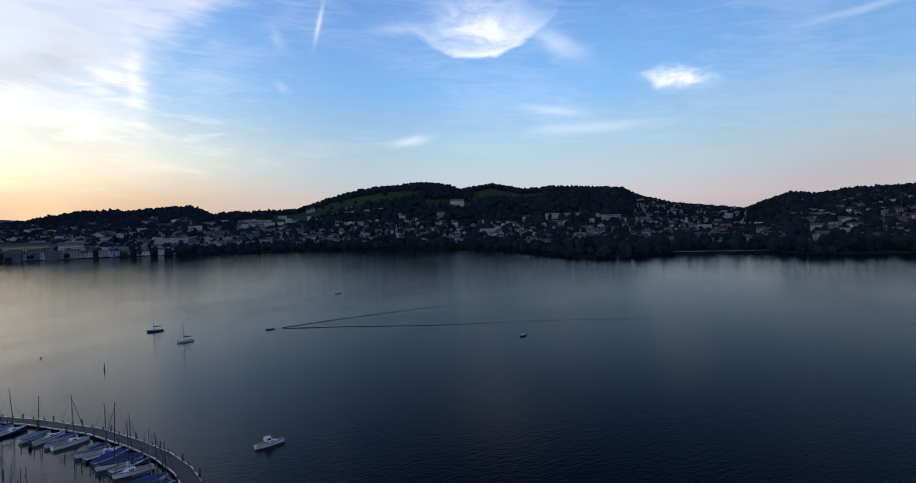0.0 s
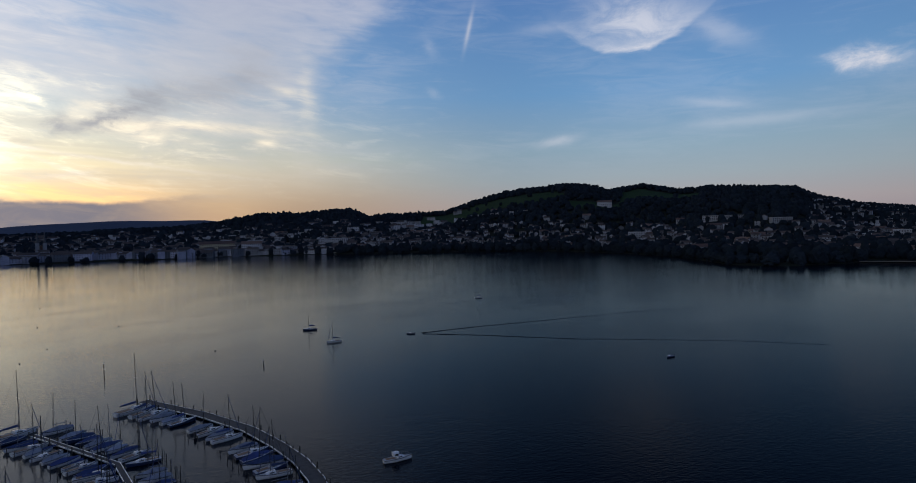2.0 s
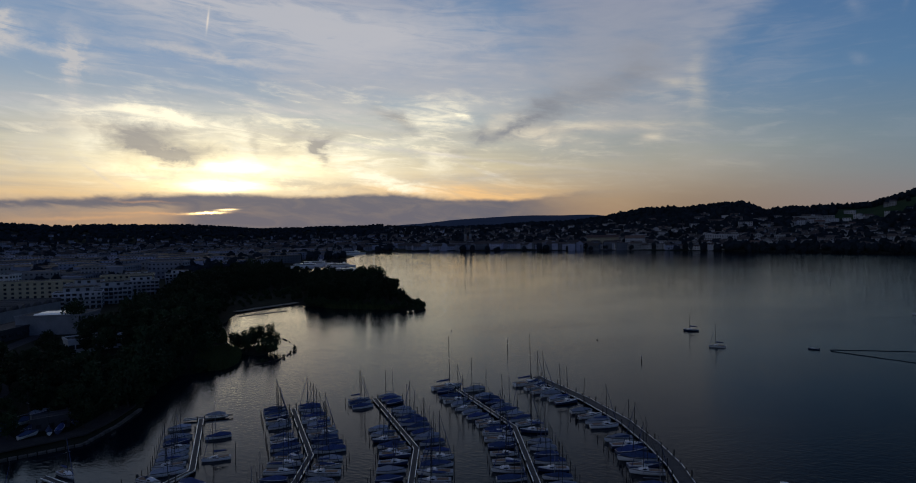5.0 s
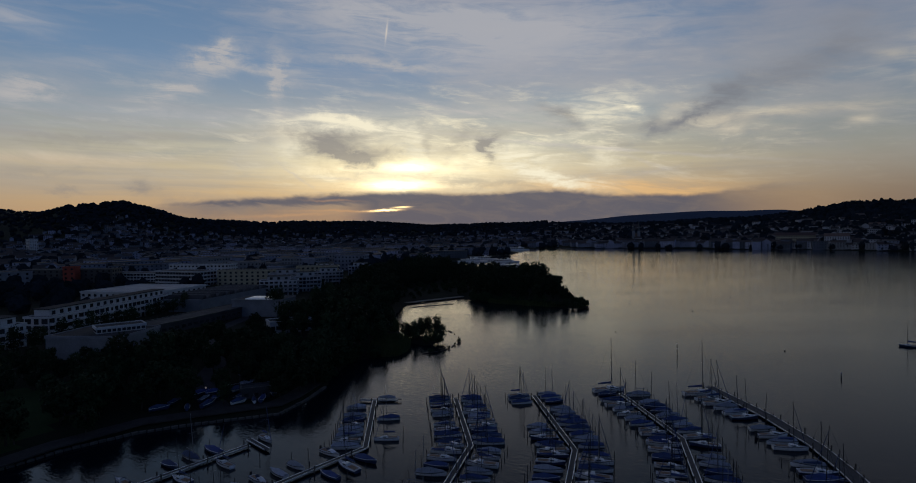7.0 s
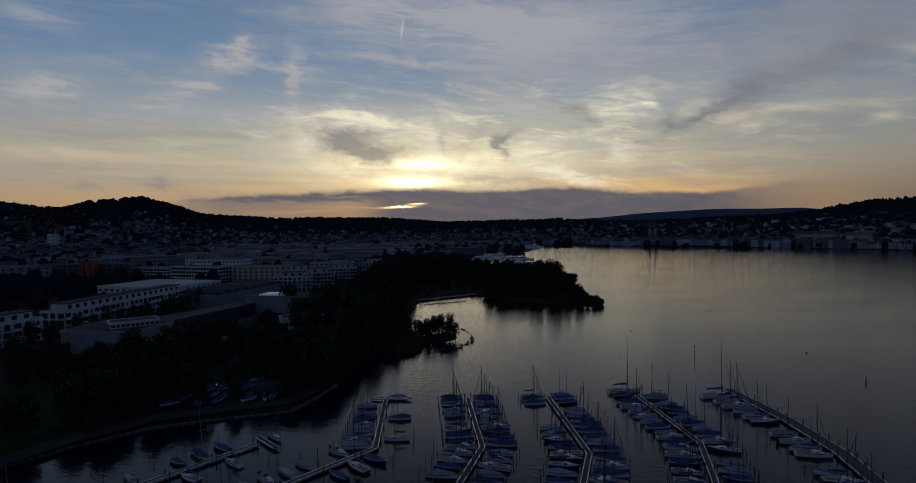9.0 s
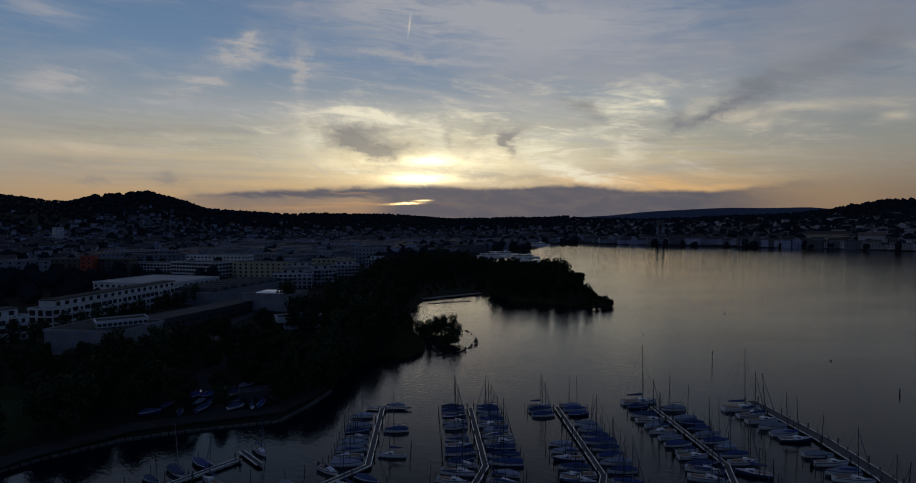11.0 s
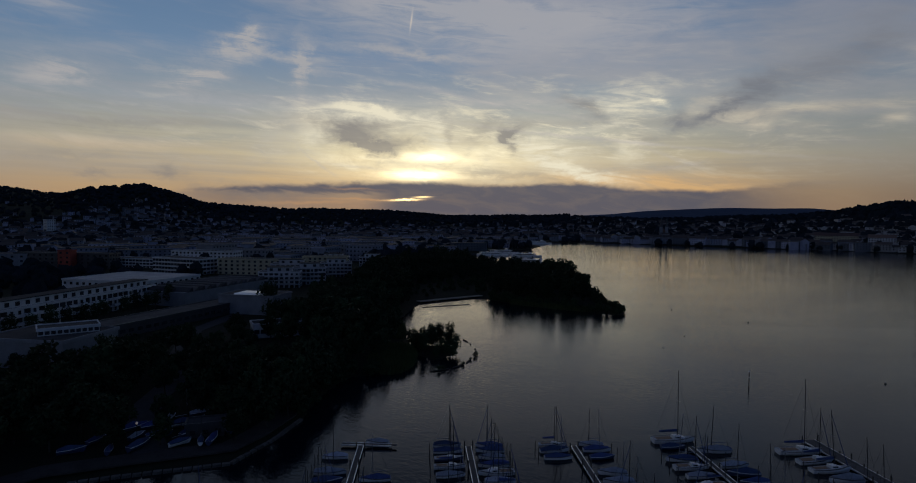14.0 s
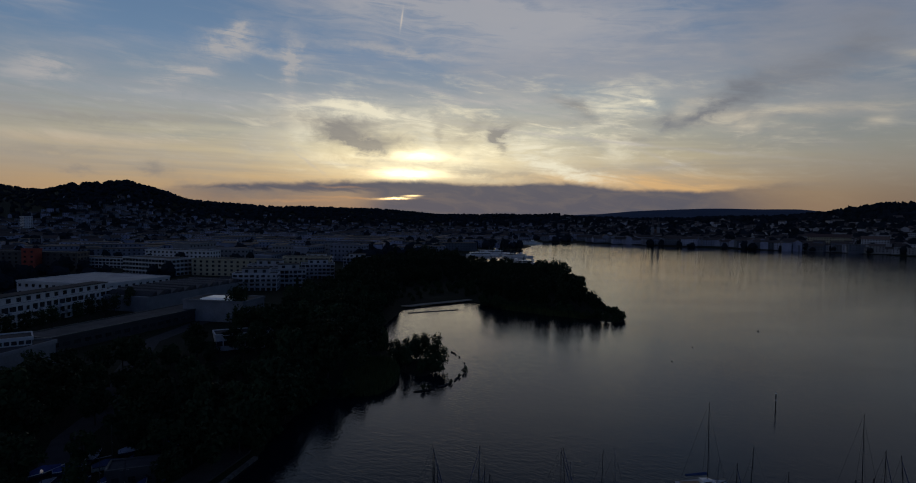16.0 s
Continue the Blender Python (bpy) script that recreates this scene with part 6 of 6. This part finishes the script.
part("funnel", rod(bmesh.new(), (-4, 0, 5.5), (-4.5, 0, 9), 0.9, 0.75, 10), DARK, ship)
ship.matrix_basis = pose(100, 1128, 0, 0, 0, 12)
for x, y, a, s in ((6, 756, 4, 0.8), (48, 742, -6, 0.75), (44, 640, 170, 0.7), (20, 800, 0, 0.9)):
    copy_thing(ship, pose(x, y, 0, 0, 0, a) @ size(s))
for i in range(34):
    x, y = 8 + (i % 9) * 6.5 + rng.uniform(-2, 2), 700 + (i // 9) * 36 + rng.uniform(-6, 6)
    if float(shore_distance(np.array([x]), np.array([y]))[0]) < -4:
        BOATS[rng.choice(["motor", "white_mast", "grey_low", "white_tall"])](pose(x, y, 0, 0, 0, rng.uniform(60, 120)) @ size(1.15))
for i in range(22):
    a, d = 99.5 + i * 0.32, rng.uniform(725, 770) if i < 14 else rng.uniform(750, 800)
    x, y = d * sin(radians(a)), d * cos(radians(a))
    if float(shore_distance(np.array([x]), np.array([y]))[0]) < -3:
        BOATS[rng.choice(["white_mast", "white_tall", "motor", "white_mast"])](pose(x, y, 0, 0, 0, rng.uniform(0, 360)))


# single houses nearest to the far shore, with their own windows
def house_maker(L, D, H, storeys, wall, label, i):
    def build():
        root = block("house", label, "house", 0, 0, L, D, H, 0, wall, None, storeys, 3, 1, (0,), z0=0, gable=True, group="houses of the far shore", win=(1.3, 1.4))
        return root
    return build


HOUSES = [Stamp(house_maker(12, 9, 6.2, 2, FAR_RENDER, "white gabled house with tiled roof on the slope", 0)), Stamp(house_maker(15, 10, 8.6, 3, FAR_RENDER, "tall white gabled house among trees", 1)),
          Stamp(house_maker(11, 9, 5.8, 2, YELLOW, "ochre gabled house with tiled roof among trees", 2)), Stamp(house_maker(18, 11, 9.0, 3, GREY, "broad grey gabled house in the far town", 3))]
spots = []
tries = 0
while len(spots) < 66 and tries < 4000:
    tries += 1
    a = rng.uniform(29, 95)
    t = rng.random() ** 1.5 * 0.55
    r0, rr = float(np.interp(a, START[:, 0], START[:, 1])), float(np.interp(a, RIDGE[:, 0], RIDGE[:, 1]))
    d = r0 + 12 + t * min(rr - r0, 900)
    x, y = d * sin(radians(a)), d * cos(radians(a))
    if float(shore_distance(np.array([x]), np.array([y]))[0]) < 14 or any((x - p) ** 2 + (y - q) ** 2 < 400 for p, q in spots):
        continue
    spots.append((x, y))
    rng.choice(HOUSES)(pose(x, y, height(x, y) - 0.5, 0, 0, -a + rng.choice((0, 0, 90, 15, -20)) + rng.uniform(-12, 12)))


def houses(name, xs, ys, rs, label, flat=0.2, big=1.0, wall=None, long=1.0):
    """Many small houses in one mesh: walls, roof, windows towards the lake."""
    V, F, M, k = [], [], [], 0
    zs = terrain(np.array(xs), np.array(ys))
    for x, y, z in zip(xs, ys, zs):
        L, D, H = rs.uniform(7.5, 14) * big * long, rs.uniform(7, 10) * (0.5 + 0.5 * big), rs.choice([5, 5.5, 6, 8, 9]) * (0.7 + 0.3 * big)
        a = -atan2(x, y) + rs.choice([0, 0, pi / 2, 0.3, -0.3]) + rs.normal(0, 0.1)
        c, s = cos(a), sin(a)
        rh = 0.4 if rs.random() < flat else D * 0.32
        pts = [(sx * L / 2, sy * D / 2, zz) for zz in (-3, H) for sx, sy in ((-1, -1), (1, -1), (1, 1), (-1, 1))]
        fs = [((0, 1, 5, 4), 0), ((1, 2, 6, 5), 0), ((2, 3, 7, 6), 0), ((3, 0, 4, 7), 0)]
        e = 0.4
        n = len(pts)
        if rh < 1:
            pts += [(sx * (L / 2 + e), sy * (D / 2 + e), zz) for zz in (H, H + rh) for sx, sy in ((-1, -1), (1, -1), (1, 1), (-1, 1))]
            fs += [(tuple(n + q for q in f), 1) for f in ((3, 2, 1, 0), (4, 5, 6, 7), (0, 1, 5, 4), (1, 2, 6, 5), (2, 3, 7, 6), (3, 0, 4, 7))]
        else:
            pts += [(-L / 2, 0, H + rh - 0.3), (L / 2, 0, H + rh - 0.3)]
            fs += [((4, 7, n), 0), ((6, 5, n + 1), 0)]
            n2 = len(pts)
            pts += [(-L / 2 - e, -D / 2 - e, H - 0.2), (L / 2 + e, -D / 2 - e, H - 0.2), (L / 2 + e, 0, H + rh), (-L / 2 - e, 0, H + rh), (L / 2 + e, D / 2 + e, H - 0.2), (-L / 2 - e, D / 2 + e, H - 0.2)]
            fs += [((n2, n2 + 1, n2 + 2, n2 + 3), 1), ((n2 + 3, n2 + 2, n2 + 4, n2 + 5), 1)]
        rows, cols = (2 if H < 8 else 3), max(2, int(L / 4))
        for i in range(rows):
            for j in range(cols):
                u, zz = (j + 0.5) / cols * L - L / 2, (i + 0.55) * H / rows
                n = len(pts)
                pts += [(u - 0.7, -D / 2 - 0.05, zz - 0.75), (u + 0.7, -D / 2 - 0.05, zz - 0.75), (u + 0.7, -D / 2 - 0.05, zz + 0.75), (u - 0.7, -D / 2 - 0.05, zz + 0.75)]
                fs.append(((n, n + 1, n + 2, n + 3), 2))
        V += [(x + px * c - py * s, y + px * s + py * c, z + pz) for px, py, pz in pts]
        F += [tuple(k + q for q in f) for f, _ in fs]
        M += [q for _, q in fs]
        k += len(pts)
    me = bpy.data.meshes.new(name)
    me.from_pydata(V, [], F)
    for q in (wall or FAR_WALL, FAR_ROOF, GLASS):
        me.materials.append(q)
    me.polygons.foreach_set("material_index", np.array(M, dtype=np.int32))
    return tagged(new(name, me), label, "houses", kind="stuff")


# built-up to a line that sinks from the town in the west to the woods in the east
roofs_to = np.array([(28, 0.70), (38, 0.62), (44, 0.60), (50, 0.50), (58, 0.42), (66, 0.34), (72, 0.30), (80, 0.28), (86, 0.34), (94, 0.24), (98, 0.14)], float)
x, y, r = scatter(2400, 28, 98, 0.025, 0.70, lambda a, t, d, r: (t < np.interp(a, roofs_to[:, 0], roofs_to[:, 1]) * r.uniform(0.55, 1.0, len(a))) & ~meadow(a, d), 31)
houses("hillside_houses", x, y, r, "scattered pale houses on the far wooded slopes")
x, y, r = scatter(380, 28, 54, 0.035, 0.75, lambda a, t, d, r: r.uniform(0, 1, len(a)) < 0.8 - 0.6 * t, 37)
houses("shore_town_houses", x, y, r, "larger pale houses of the lakeside town", 0.5, 1.5)
x, y, r = scatter(150, 28, 50, 0.05, 0.7, lambda a, t, d, r: r.uniform(0, 1, len(a)) < 0.6, 38)
houses("slope_flats", x, y, r, "large pale apartment houses on the lakeside slope", 0.75, 2.0)
x, y, r = scatter(420, 84.5, 94.5, 0.05, 0.95, lambda a, t, d, r: r.uniform(0, 1, len(a)) < 0.85, 32)
houses("valley_houses", x, y, r, "pale houses crowding a far valley", 0.4)
x, y, r = scatter(340, 98, 107, 0.04, 0.8, lambda a, t, d, r: r.uniform(0, 1, len(a)) < 0.7, 33)
houses("terrace_houses", x, y, r, "stepped pale houses on the eastern slope", 0.7, 1.25)
x, y, r = scatter(620, 9, 30, 0.07, 0.8, lambda a, t, d, r: r.uniform(0, 1, len(a)) < 0.8 - 0.6 * t, 34)
houses("old_town_houses", x, y, r, "crowded houses of the far old town", 0.1, 1.35)
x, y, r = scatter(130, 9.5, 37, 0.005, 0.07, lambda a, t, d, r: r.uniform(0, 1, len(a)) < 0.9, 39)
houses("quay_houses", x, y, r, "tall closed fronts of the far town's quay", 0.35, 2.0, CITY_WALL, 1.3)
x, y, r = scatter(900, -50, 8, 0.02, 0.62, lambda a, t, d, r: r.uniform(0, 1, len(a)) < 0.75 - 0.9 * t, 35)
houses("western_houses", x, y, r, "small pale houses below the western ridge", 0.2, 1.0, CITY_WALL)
# the flat town: large blocks on a street grid
r = np.random.default_rng(36)
gx, gy = np.meshgrid(np.arange(-1500, 120, 33.0), np.arange(300, 2050, 30.0))
gx, gy = (gx + r.normal(0, 7, gx.shape)).ravel(), (gy + r.normal(0, 6, gy.shape)).ravel()
ca, sa = cos(radians(13)), sin(radians(13))
tx, ty = gx * ca + gy * sa, -gx * sa + gy * ca
a, d = np.degrees(np.arctan2(tx, ty)), np.hypot(tx, ty)
ok = (a > -52) & (a < 9) & (d < 1950) & (shore_distance(tx, ty) > 25) & (r.uniform(0, 1, len(tx)) < 0.82)
ok &= ~((tx > -420) & (ty < 560)) & ~((tx > -270) & (ty < 540)) & ~((tx > -440) & (tx < -260) & (ty > 440) & (ty < 545)) & ~((tx > -110) & (ty < 720))
sel = np.nonzero(ok)[0]
near = sel[np.argsort(d[sel])][:14]
rest = np.setdiff1d(sel, near)
low = rest[(tx[rest] > -420) & (d[rest] < 1150)]
rest = np.setdiff1d(rest, low)
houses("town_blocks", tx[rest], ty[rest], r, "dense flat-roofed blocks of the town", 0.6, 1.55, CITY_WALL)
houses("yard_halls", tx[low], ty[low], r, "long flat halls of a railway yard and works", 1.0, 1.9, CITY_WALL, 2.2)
for q in near:
    hgt = float(r.choice([8, 10, 12, 14, 16]))
    block("town_block", "flat-roofed town block with rows of dark windows", "building", float(tx[q]), float(ty[q]), float(r.uniform(26, 40)), float(r.uniform(13, 18)), hgt, -13 + float(r.choice([0, 0, 90])) + float(r.normal(0, 4)),
          [CITY_WALL, GREY, WHITE, CITY_WALL, DARKWALL][int(r.integers(0, 5))], None, max(2, int(hgt / 3.3)), 8, 3, (0, 1), group="blocks of the town")
